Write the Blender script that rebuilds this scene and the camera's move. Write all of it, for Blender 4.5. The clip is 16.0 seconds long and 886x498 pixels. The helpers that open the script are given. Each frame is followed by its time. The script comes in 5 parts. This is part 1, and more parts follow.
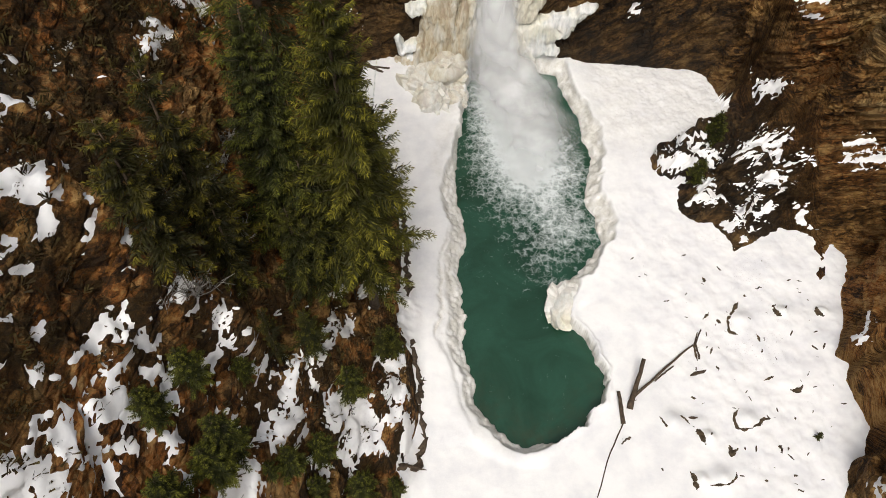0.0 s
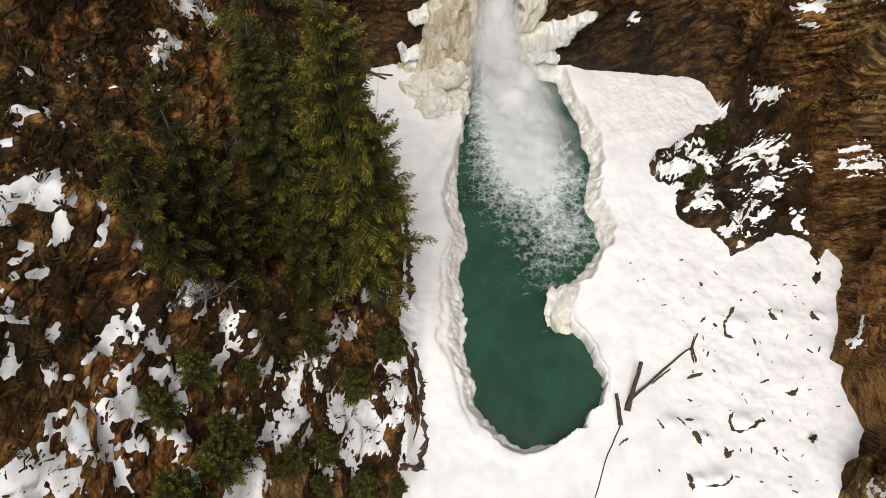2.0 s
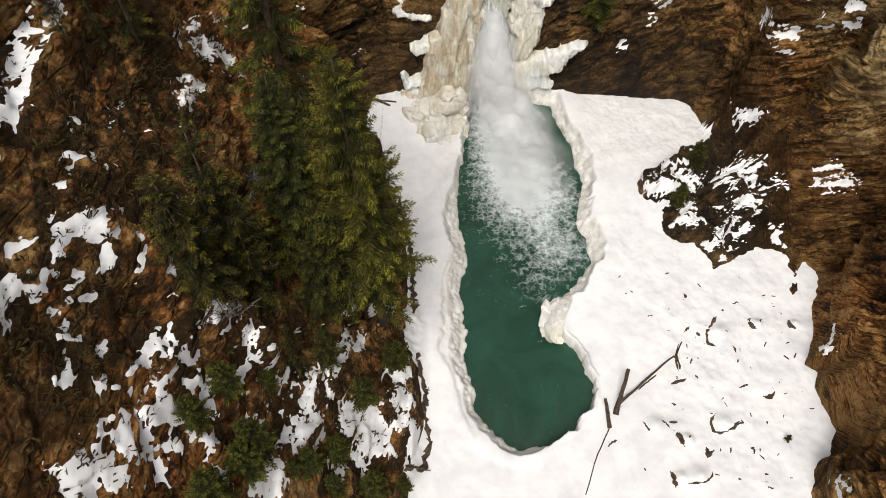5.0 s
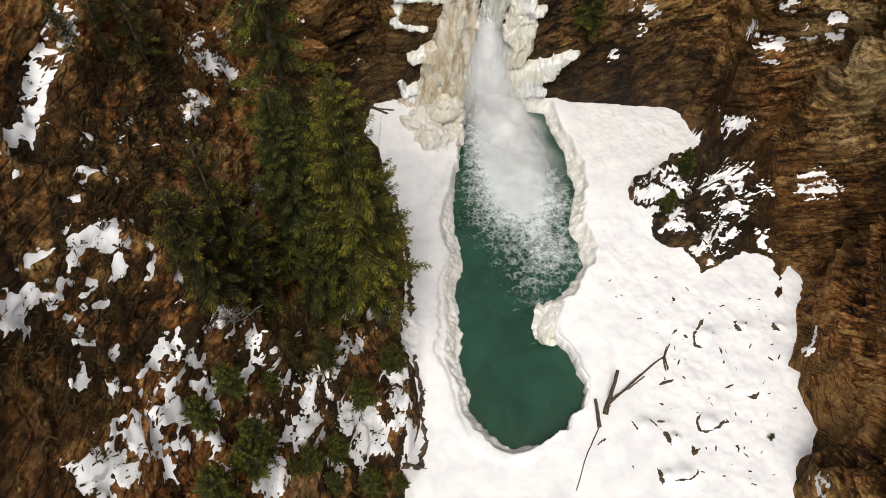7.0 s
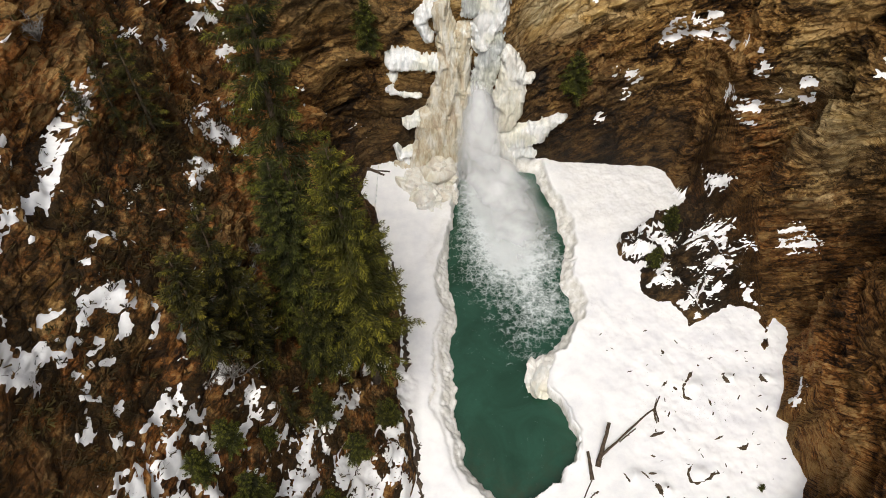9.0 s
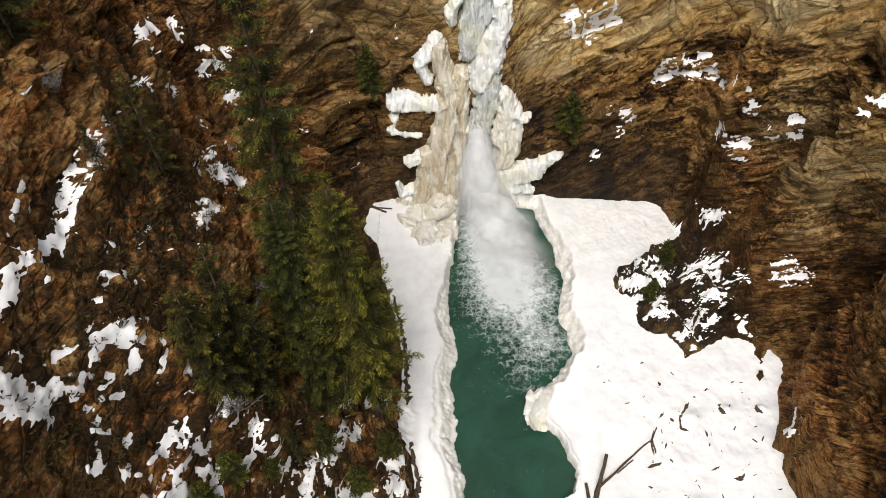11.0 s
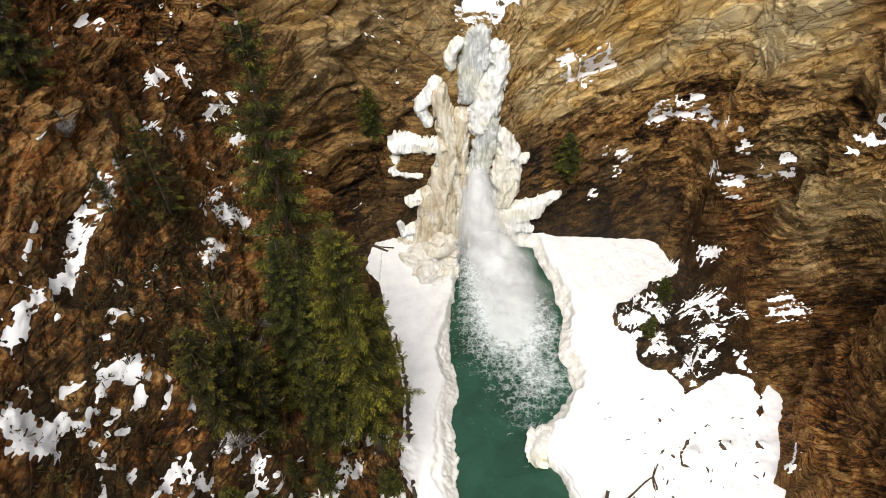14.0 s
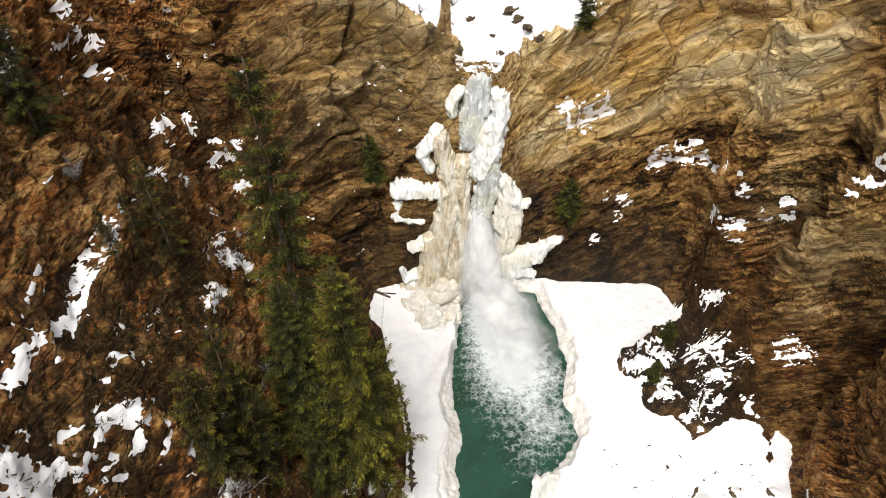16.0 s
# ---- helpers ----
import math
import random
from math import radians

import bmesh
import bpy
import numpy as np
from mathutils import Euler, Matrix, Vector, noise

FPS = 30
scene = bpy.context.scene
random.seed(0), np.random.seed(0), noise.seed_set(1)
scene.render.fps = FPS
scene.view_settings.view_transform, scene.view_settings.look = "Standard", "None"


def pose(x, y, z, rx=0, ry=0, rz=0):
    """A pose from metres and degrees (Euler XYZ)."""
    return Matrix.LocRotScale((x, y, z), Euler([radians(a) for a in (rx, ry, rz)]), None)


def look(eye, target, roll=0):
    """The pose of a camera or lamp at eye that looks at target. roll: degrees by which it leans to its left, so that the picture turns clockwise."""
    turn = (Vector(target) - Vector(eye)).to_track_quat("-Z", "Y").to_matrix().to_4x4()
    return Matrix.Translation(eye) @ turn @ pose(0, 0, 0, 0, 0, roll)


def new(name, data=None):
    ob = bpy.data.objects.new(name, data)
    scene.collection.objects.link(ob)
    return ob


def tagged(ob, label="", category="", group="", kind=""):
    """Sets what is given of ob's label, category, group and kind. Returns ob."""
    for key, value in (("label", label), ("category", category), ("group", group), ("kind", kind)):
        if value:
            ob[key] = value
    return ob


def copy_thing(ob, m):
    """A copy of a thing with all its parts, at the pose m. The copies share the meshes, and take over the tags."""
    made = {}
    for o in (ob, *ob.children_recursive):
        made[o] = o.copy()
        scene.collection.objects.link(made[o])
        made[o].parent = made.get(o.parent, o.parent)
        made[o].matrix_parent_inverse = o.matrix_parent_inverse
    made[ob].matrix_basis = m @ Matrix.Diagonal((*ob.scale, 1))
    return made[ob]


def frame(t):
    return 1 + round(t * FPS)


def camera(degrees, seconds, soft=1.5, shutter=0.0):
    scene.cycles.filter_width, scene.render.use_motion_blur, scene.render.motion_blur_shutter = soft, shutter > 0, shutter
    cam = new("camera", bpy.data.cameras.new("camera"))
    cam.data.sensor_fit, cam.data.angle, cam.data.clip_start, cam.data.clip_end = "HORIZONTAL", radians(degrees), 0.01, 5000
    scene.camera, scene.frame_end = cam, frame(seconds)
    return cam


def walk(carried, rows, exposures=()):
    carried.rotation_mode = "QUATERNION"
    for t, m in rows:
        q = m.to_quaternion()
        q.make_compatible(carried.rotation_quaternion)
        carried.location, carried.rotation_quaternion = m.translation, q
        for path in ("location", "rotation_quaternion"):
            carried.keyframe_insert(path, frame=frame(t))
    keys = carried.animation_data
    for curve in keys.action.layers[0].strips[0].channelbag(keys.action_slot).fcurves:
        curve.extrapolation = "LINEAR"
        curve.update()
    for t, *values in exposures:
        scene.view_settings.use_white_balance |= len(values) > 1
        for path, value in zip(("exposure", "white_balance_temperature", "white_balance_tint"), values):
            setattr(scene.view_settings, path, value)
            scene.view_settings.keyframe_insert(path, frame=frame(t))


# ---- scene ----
# Frozen waterfall in a rock basin, seen from a rising drone. x right, y towards the fall, z up; water at z = 0.
cam = camera(63.98, 16.0, soft=0.8)
PATH = [
    (0, pose(0, 0, 49.236, 35, -0, 0)),
    (0.5, pose(0.021, -0.092, 49.188, 35.123, 0.215, 0.043)),
    (1, pose(0.048, -0.165, 49.33, 35.093, 0.401, 0.19)),
    (1.5, pose(0.069, -0.295, 49.666, 35.127, 0.279, 0.203)),
    (2, pose(0.186, -0.539, 50.163, 35.27, 0.196, 0.25)),
    (2.5, pose(0.233, -0.912, 50.764, 35.531, 0.23, 0.184)),
    (3, pose(0.398, -1.264, 51.505, 35.724, 0.599, 0.187)),
    (3.5, pose(0.482, -1.682, 52.242, 36.024, 0.693, 0.094)),
    (4, pose(0.574, -2.066, 52.971, 36.319, 0.902, 0.042)),
    (6.5, pose(1.104, -3.063, 55.583, 35.366, 1.128, 0.075)),
    (7, pose(1.229, -3.365, 56.072, 36.006, 1.164, 0.011)),
    (7.5, pose(1.46, -3.657, 56.508, 37.293, 1.466, 0.042)),
    (8, pose(1.583, -4.031, 56.922, 38.737, 1.495, -0.078)),
    (8.5, pose(1.742, -4.301, 57.392, 39.583, 1.627, -0.182)),
    (9, pose(1.881, -4.579, 57.848, 40.461, 1.563, -0.421)),
    (11.5, pose(2.811, -5.944, 59.845, 43.476, 2.423, -0.31)),
    (12, pose(2.942, -6.173, 60.372, 43.632, 2.529, -0.286)),
    (12.5, pose(3.051, -6.285, 60.591, 43.856, 2.867, -0.253)),
    (13, pose(3.142, -6.44, 60.555, 44.668, 3.089, -0.211)),
    (13.5, pose(3.137, -6.542, 60.365, 45.407, 2.9, -0.261)),
    (14, pose(2.925, -6.626, 60.043, 46.385, 2.715, -0.428)),
    (14.5, pose(2.673, -6.76, 59.701, 48.293, 2.536, -0.627)),
    (15, pose(2.678, -6.971, 59.473, 50.376, 2.628, -0.642)),
    (15.5, pose(2.775, -7.015, 59.543, 50.444, 2.899, -0.59)),
    (16, pose(2.855, -7.026, 59.642, 50.451, 3.041, -0.515)),
]
walk(cam, PATH, exposures=[(0, 0.40), (6.5, 0.42), (9, 0.45), (12, 0.60), (14.5, 0.80), (16, 0.84)])

# ---- world and light: overcast winter sky ----
world = bpy.data.worlds.new("world")
scene.world = world
world.use_nodes = True
wn = world.node_tree.nodes
sky = wn.new("ShaderNodeTexSky")
sky.sky_type = "NISHITA"
sky.sun_disc = False
sky.sun_elevation, sky.sun_rotation = radians(58), radians(190)
sky.dust_density, sky.air_density = 4.0, 1.0
cloud = wn.new("ShaderNodeHueSaturation")
cloud.inputs["Saturation"].default_value = 0.25
world.node_tree.links.new(sky.outputs[0], cloud.inputs["Color"])
world.node_tree.links.new(cloud.outputs[0], wn["Background"].inputs[0])
wn["Background"].inputs[1].default_value = 0.13
sun_data = bpy.data.lights.new("sun", "SUN")
sun_data.energy, sun_data.angle, sun_data.color = 1.35, radians(30), (1.0, 0.93, 0.84)
sun = new("sun", sun_data)
sun.matrix_world = look((-4, -20, 90), (6, 35, 0))

# ---- noise ----
def hash3(ix, iy, iz, seed):
    h = (ix * 374761393 + iy * 668265263 + iz * 1440662683 + seed * 1274126177) & 0xFFFFFFFF
    h = ((h ^ (h >> 15)) * 2246822519) & 0xFFFFFFFF
    h = ((h ^ (h >> 13)) * 3266489917) & 0xFFFFFFFF
    h = h ^ (h >> 16)
    return ((h ^ (h >> 15)) & 0xFFFF) / 65535.0


def vnoise(p, seed=0):
    """Smooth noise in -1..1 at rows of points."""
    q = np.floor(p).astype(np.int64)
    f = p - q
    f = f * f * f * (f * (f * 6 - 15) + 10)
    out = 0
    for dx in (0, 1):
        wx = f[:, 0] if dx else 1 - f[:, 0]
        for dy in (0, 1):
            wy = f[:, 1] if dy else 1 - f[:, 1]
            for dz in (0, 1):
                wz = f[:, 2] if dz else 1 - f[:, 2]
                out = out + wx * wy * wz * hash3(q[:, 0] + dx, q[:, 1] + dy, q[:, 2] + dz, seed)
    return out * 2 - 1


def fbm(p, octaves=4, seed=0, gain=0.5):
    out, amp, total = 0, 1.0, 0.0
    for k in range(octaves):
        out = out + amp * vnoise(p * 2.03 ** k + 17.1 * k, seed + k)
        total += amp
        amp *= gain
    return out / total


def cells(p, seed=0):
    """Cell noise: nearest distance, gap to the second nearest, and a random number and three random slopes of the cell."""
    q = np.floor(p).astype(np.int64)
    f1 = np.full(len(p), 9.0)
    f2 = np.full(len(p), 9.0)
    rnd = np.zeros(len(p))
    off = np.zeros((len(p), 3))
    for dx in (-1, 0, 1):
        for dy in (-1, 0, 1):
            for dz in (-1, 0, 1):
                c = [q[:, 0] + dx, q[:, 1] + dy, q[:, 2] + dz]
                s = np.stack([c[k] + hash3(*c, seed + 5 * k + 1) for k in range(3)], 1)
                v = p - s
                d = np.sqrt((v * v).sum(1))
                near = d < f1
                f2 = np.where(near, f1, np.minimum(f2, d))
                rnd = np.where(near, hash3(*c, seed + 31), rnd)
                off = np.where(near[:, None], v, off)
                f1 = np.where(near, d, f1)
    return f1, f2 - f1, rnd, off


def smooth(a, b, x):
    t = np.clip((x - a) / (b - a), 0, 1)
    return t * t * (3 - 2 * t)


def polygon_distance(x, y, poly):
    """Signed distance to a closed outline, negative inside."""
    pts = np.array(poly, float)
    best = np.full(x.shape, 1e9)
    inside = np.zeros(x.shape, bool)
    for (ax, ay), (bx, by) in zip(pts, np.roll(pts, -1, 0)):
        ex, ey = bx - ax, by - ay
        t = np.clip(((x - ax) * ex + (y - ay) * ey) / (ex * ex + ey * ey), 0, 1)
        best = np.minimum(best, (x - ax - t * ex) ** 2 + (y - ay - t * ey) ** 2)
        cross = (ay > y) != (by > y)
        if abs(ey) > 1e-9:
            inside ^= cross & (x < ax + (y - ay) * ex / ey)
    return np.where(inside, -1, 1) * np.sqrt(best)


def grid_mesh(name, verts, rows, cols, keep=None, wrap=False, attrs=None):
    """A mesh of quads over a grid of points; keep: which quads."""
    i = np.arange(rows * cols).reshape(rows, cols)
    if wrap:
        i = np.concatenate([i, i[:1]], 0)
    quads = np.stack([i[:-1, :-1], i[:-1, 1:], i[1:, 1:], i[1:, :-1]], -1).reshape(-1, 4)
    if keep is not None:
        quads = quads[keep(quads)]
        used = np.unique(quads)
        back = np.full(len(verts), -1)
        back[used] = np.arange(len(used))
        verts, quads = verts[used], back[quads]
        attrs = {k: a[used] for k, a in (attrs or {}).items()}
    mesh = bpy.data.meshes.new(name)
    mesh.vertices.add(len(verts))
    mesh.vertices.foreach_set("co", np.asarray(verts, np.float32).ravel())
    mesh.loops.add(len(quads) * 4)
    mesh.loops.foreach_set("vertex_index", quads.astype(np.int32).ravel())
    mesh.polygons.add(len(quads))
    mesh.polygons.foreach_set("loop_start", np.arange(0, len(quads) * 4, 4, dtype=np.int32))
    mesh.update(calc_edges=True)
    mesh.validate()
    for key, values in (attrs or {}).items():
        a = mesh.attributes.new(key, "FLOAT", "POINT")
        a.data.foreach_set("value", np.asarray(values, np.float32))
    return mesh


# ---- plan ----
POOL = [(8.9, 56.8), (11.5, 56.0), (12.4, 51.6), (13.5, 46.7), (13.6, 43.2), (12.8, 39.8), (13.1, 36.7), (13.5, 34.9), (12.0, 32.9), (10.3, 31.2),
        (9.7, 28.8), (10.2, 27.0), (11.5, 25.0), (11.9, 22.9), (11.4, 20.5), (10.1, 18.5), (8.0, 17.4), (5.8, 17.4), (3.9, 18.4), (2.6, 20.5),
        (2.3, 22.9), (1.7, 26.3), (1.4, 29.9), (1.7, 33.7), (2.2, 35.5), (1.4, 39.8), (1.1, 44.2), (1.7, 47.4), (1.7, 50.4), (3.0, 56.8)]
FLOOR = [(-3, -60), (-3, 0), (-2.4, 14), (-1.5, 18.7), (-2, 23), (-2.5, 26.8), (-3.1, 30.9), (-3.3, 36), (-4.7, 41.7), (-6.1, 48.7), (-7.8, 51.8),
         (-7.4, 55.5), (-2, 57.3), (4, 58.3), (9, 57.6), (11.4, 56.2), (17.3, 56.0), (24.5, 55.3), (26.1, 54.5), (26.3, 51.1), (27.2, 50.4), (24.0, 48.3), (22.1, 46.9), (20.0, 45.3),
         (18.7, 43.9), (18.8, 42.3), (19.7, 40.9), (19.5, 39.0), (20.3, 37.4), (21.0, 36.6), (22.8, 36.3), (23.2, 34.8), (23.8, 32.9), (25.9, 33.9), (27.6, 35.1),
         (29.6, 35.4), (30.6, 34.8), (30.1, 32.2), (29.7, 29.7), (30.6, 30.5), (32.2, 33.6), (32.5, 32.5), (32.4, 30.8), (30.3, 26.1), (29.0, 23.7), (30.0, 23.1),
         (29.3, 21.8), (29.5, 20.0), (29.9, 18.3), (28.9, 16.6), (27.2, 15.3), (26.6, 13.6),
         (27, 0), (27, -60)]


def bed(x, y):
    """Height of the bare basin: floor, walls and plateau, before the rock's own relief."""
    d = polygon_distance(x, y, FLOOR)
    shape = np.shape(x)
    spot = np.stack([np.ravel(x), np.ravel(y), np.zeros(np.size(x))], 1)
    d = d + 0.35 * fbm(spot * 0.5, 3, 211).reshape(shape) * smooth(6, 0, np.abs(d)) * (y < 54)
    out = np.maximum(d, 0)
    west = smooth(2, -6, x) * smooth(58, 50, y)
    fall = np.exp(-((x - 5.0) / 9.0) ** 4) * smooth(50, 56, y)
    steep = 3.6 * (1 - west) + 1.75 * west + 2.2 * fall
    # the low outcrop at the foot of the east wall
    foot = smooth(19, 24, x) * smooth(31, 35, y) * smooth(54, 49, y)
    reach = 7.5 * foot
    near = np.minimum(out, reach)
    z = near * 0.85 + (out - near) * steep
    # the notch where the river comes over the lip
    notch = np.exp(-((x - 6.2) / 3.6) ** 4)
    west_top = 30.3 + 0.8 * np.clip(-1.0 - x, 0, 3.5) + 3.0 * np.clip(-4.5 - x, 0, 6)
    east_top = 26.6 + 0.48 * np.maximum(x - 9.0, 0) + 1.2 * np.clip(x - 22, 0, 12)
    top = np.where(x < 6, west_top, east_top) * (1 - notch) + 26.2 * notch
    top = top + 0.03 * np.maximum(y - 62, 0)
    z = np.minimum(z, top + 0.05 * np.minimum(np.maximum(z - top, 0), 40))
    # the bed under the pool
    s = polygon_distance(x, y, POOL)
    return z + 0.9 - 1.0 * smooth(0.0, -3.0, d) - 3.0 * smooth(3.0, 0.6, s)


# ---- ground: rock basin on a polar grid, evenly spaced along the slope ----
CX, CY = 8.0, 34.0
turns = []
a = 0.0
while a < 360.0:
    turns.append(a)
    a += 0.3 if (a < 252 or a > 310) else 1.2
turns = np.radians(np.array(turns))
ROWS, COLS = len(turns), 520
fine = np.concatenate([np.linspace(0, 62, 1400), np.linspace(62.2, 190, 260)])
gx = CX + np.cos(turns)[:, None] * fine
gy = CY + np.sin(turns)[:, None] * fine
gz = bed(gx, gy)
step = np.sqrt(np.diff(fine)[None] ** 2 + np.diff(gz, axis=1) ** 2)
mid = (fine[1:] + fine[:-1]) / 2
hidden = bed((gx[:, 1:] + gx[:, :-1]) / 2, (gy[:, 1:] + gy[:, :-1]) / 2) < 0.95
step = step * np.where(mid < 62, 1.0, 0.12)[None] * np.where(hidden, 0.35, 1.0)
arc = np.concatenate([np.zeros((ROWS, 1)), np.cumsum(step, 1)], 1)
radii = np.stack([np.interp(np.linspace(0, r[-1], COLS), r, fine) for r in arc])
gx = CX + np.cos(turns)[:, None] * radii
gy = CY + np.sin(turns)[:, None] * radii
gz = bed(gx, gy)
base = np.stack([gx, gy, gz], -1)


def normals(p):
    """Unit normals of the polar grid, pointing up."""
    du = np.roll(p, -1, 0) - np.roll(p, 1, 0)
    dv = np.gradient(p, axis=1)
    n = np.cross(dv, du)
    n /= np.linalg.norm(n, axis=-1, keepdims=True) + 1e-9
    return np.where(n[..., 2:] < 0, -n, n)


def blur(f, times):
    for _ in range(times):
        f = (np.roll(f, 1, 0) + 2 * f + np.roll(f, -1, 0)) / 4
        f = np.concatenate([f[:, :1], (f[:, :-2] + 2 * f[:, 1:-1] + f[:, 2:]) / 4, f[:, -1:]], 1)
    return f


bent = normals(base)
bent = blur(bent, 12)
bent /= np.linalg.norm(bent, axis=-1, keepdims=True)
pts = base.reshape(-1, 3)
away = polygon_distance(pts[:, 0], pts[:, 1], FLOOR)
wall = smooth(-0.3, 2.5, away) * (1 - 0.75 * smooth(64, 68, pts[:, 1]) * smooth(-6, -4, pts[:, 0]) * smooth(24, 20, pts[:, 0]))
on_west = smooth(2, -5, pts[:, 0]) * smooth(57, 50, pts[:, 1])
# beds dip across the east wall; blocks break along them and along upright joints
east = smooth(6, 12, pts[:, 0])
tilt = 0.45 * east - 0.12 * on_west
dip = np.stack([pts[:, 0] + tilt * pts[:, 2], pts[:, 1], (pts[:, 2] - tilt * pts[:, 0] + 0.1 * pts[:, 1]) * 1.9], 1)
warp = np.stack([fbm(pts * 0.10 + k * 31.7, 3, 40 + k) for k in range(3)], 1)
block = np.stack([dip[:, 0], dip[:, 1], dip[:, 2] / 1.9 * 1.3], 1)
high = pts[:, 2] - 0.32 * (pts[:, 0] - 21)
slab = smooth(16, 21, high + 3 * warp[:, 2]) * smooth(8, 13, pts[:, 0])
north_west = smooth(11, 16, pts[:, 2] + 3 * warp[:, 2]) * smooth(-24, -17, pts[:, 0]) * smooth(4, 1, pts[:, 0]) * smooth(50, 55, pts[:, 1])
slab = np.maximum(slab, north_west)
ribs = smooth(8, 13, pts[:, 0]) * (1 - slab)
f1, gap, rnd, off = cells(dip * 0.15 + warp * 0.3, 3)
big = (rnd - 0.5) * 1.9 + (off * [0.9, 0.6, 1.1]).sum(1) * 1.3 - 0.55 * smooth(0.06, 0.0, gap)
tint = rnd.copy()
# broad smooth slabs high on the east wall, parted by slanting cracks
slant = np.stack([pts[:, 0] * 0.80 + pts[:, 2] * 0.60, pts[:, 1] * 0.6, pts[:, 2] * 0.80 - pts[:, 0] * 0.60], 1)
slant = np.where(pts[:, :1] < 6, np.stack([pts[:, 0] * 1.3, pts[:, 1] * 0.6, pts[:, 2] + 0.06 * pts[:, 0]], 1), slant)
f1, gap, rnd, off = cells(slant * [0.085, 0.12, 0.19] + warp * 0.45, 5)
plates = ((rnd - 0.5) * 1.5 + (off * [1.2, 0.8, 1.6]).sum(1) * 1.4) * smooth(0.0, 0.045, gap) - 0.6 * smooth(0.05, 0.0, gap)
seam1 = gap.copy()
f1, gap2, rnd2, off = cells(slant * [0.22, 0.3, 0.55] + warp * 0.5, 6)
plates = plates + ((rnd2 - 0.5) * 0.45 + (off * [0.6, 0.4, 0.8]).sum(1) * 0.7) * smooth(0.0, 0.06, gap2) - 0.22 * smooth(0.07, 0.0, gap2)
big = big * (1 - slab) + plates * slab
seam2 = gap2.copy()
tint = tint * (1 - slab) + (0.55 * rnd + 0.45 * rnd2) * slab
f1, gap, rnd, off = cells(block * 0.36 + warp * 0.3, 8)
small = (rnd - 0.5) * 1.0 + (off * [0.6, -0.5, 0.8]).sum(1) * 0.8 - 0.35 * smooth(0.08, 0.0, gap)
tint = 0.6 * tint + 0.4 * rnd * (1 - slab) + 0.4 * tint * slab
f1, gap, rnd, off = cells(block * 0.95 + warp * 0.35, 15)
tiny = ((rnd - 0.5) * 0.40 + (off * [0.5, 0.7, -0.6]).sum(1) * 0.30) * smooth(0.0, 0.2, gap) - 0.12 * smooth(0.15, 0.0, gap)
# splintered ribs below the slabs
f1, gap, rnd, off = cells(slant * [0.32, 0.5, 1.25] + warp * 0.7, 19)
splinter = ((rnd - 0.5) * 0.8 + (off * [0.4, 0.5, 0.9]).sum(1) * 0.5) * smooth(0.0, 0.14, gap) - 0.25 * smooth(0.10, 0.0, gap)
# thin beds stand out as ledges
bed_height = dip[:, 2] * 0.5 + 0.5 * warp[:, 0]
ledge = (bed_height % 1.0 - 0.5) * (0.1 + 0.4 * smooth(-0.2, 0.4, fbm(pts * 0.07, 2, 55)))
rough_ = 1.3 * fbm(pts * 0.09, 3, 60) * (1 - 0.55 * slab) + 0.22 * fbm(pts * 0.9, 4, 70) * (1 - 0.75 * slab)
soil = on_west * smooth(0.0, 0.35, fbm(pts * 0.11 + 5, 3, 66))
lower_west = on_west * smooth(29, 22, pts[:, 1])
bedded = smooth(28, 31.5, pts[:, 0]) * smooth(18, 12, pts[:, 2] + 5 * warp[:, 0])
thin_beds = 0.5 * bedded * (((pts[:, 1] + 0.7 * pts[:, 2]) * 1.05 + 1.2 * warp[:, 1]) % 1.0 - 0.5)
blocks = big * (1 - 0.45 * ribs) * (1 - 0.4 * on_west - 0.4 * lower_west - 0.45 * bedded) + (small + tiny + ledge) * (1 - 0.72 * slab) * (1 - 0.45 * ribs) * (1 - 0.55 * lower_west - 0.3 * bedded) + thin_beds + splinter * ribs * (1 - 0.6 * bedded)
chute = 1 - 0.72 * np.exp(-((pts[:, 0] - 3.5) / 8.5) ** 4) * smooth(50, 56, pts[:, 1])
relief = wall * chute * (rough_ + blocks * (1 - 0.6 * soil) + 0.3 * soil * fbm(pts * 1.6, 4, 77))
rock = pts + bent.reshape(-1, 3) * relief[:, None]
rock_grid = rock.reshape(ROWS, COLS, 3)
# ---- materials ----
def material(name, rough=0.8, spec=0.3):
    m = bpy.data.materials.new(name)
    m.use_nodes = True
    b = m.node_tree.nodes["Principled BSDF"]
    b.inputs["Roughness"].default_value = rough
    b.inputs["Specular IOR Level"].default_value = spec
    return m, m.node_tree, b


def node(tree, kind, **values):
    n = tree.nodes.new(kind)
    for k, v in values.items():
        n.inputs[k].default_value = v
    return n


def ramp(tree, source, stops):
    r = tree.nodes.new("ShaderNodeValToRGB")
    while len(r.color_ramp.elements) < len(stops):
        r.color_ramp.elements.new(0.5)
    for e, (p, c) in zip(r.color_ramp.elements, stops):
        e.position, e.color = p, (*c, 1) if len(c) == 3 else (c[0], c[0], c[0], 1)
    tree.links.new(source, r.inputs[0])
    return r.outputs[0]


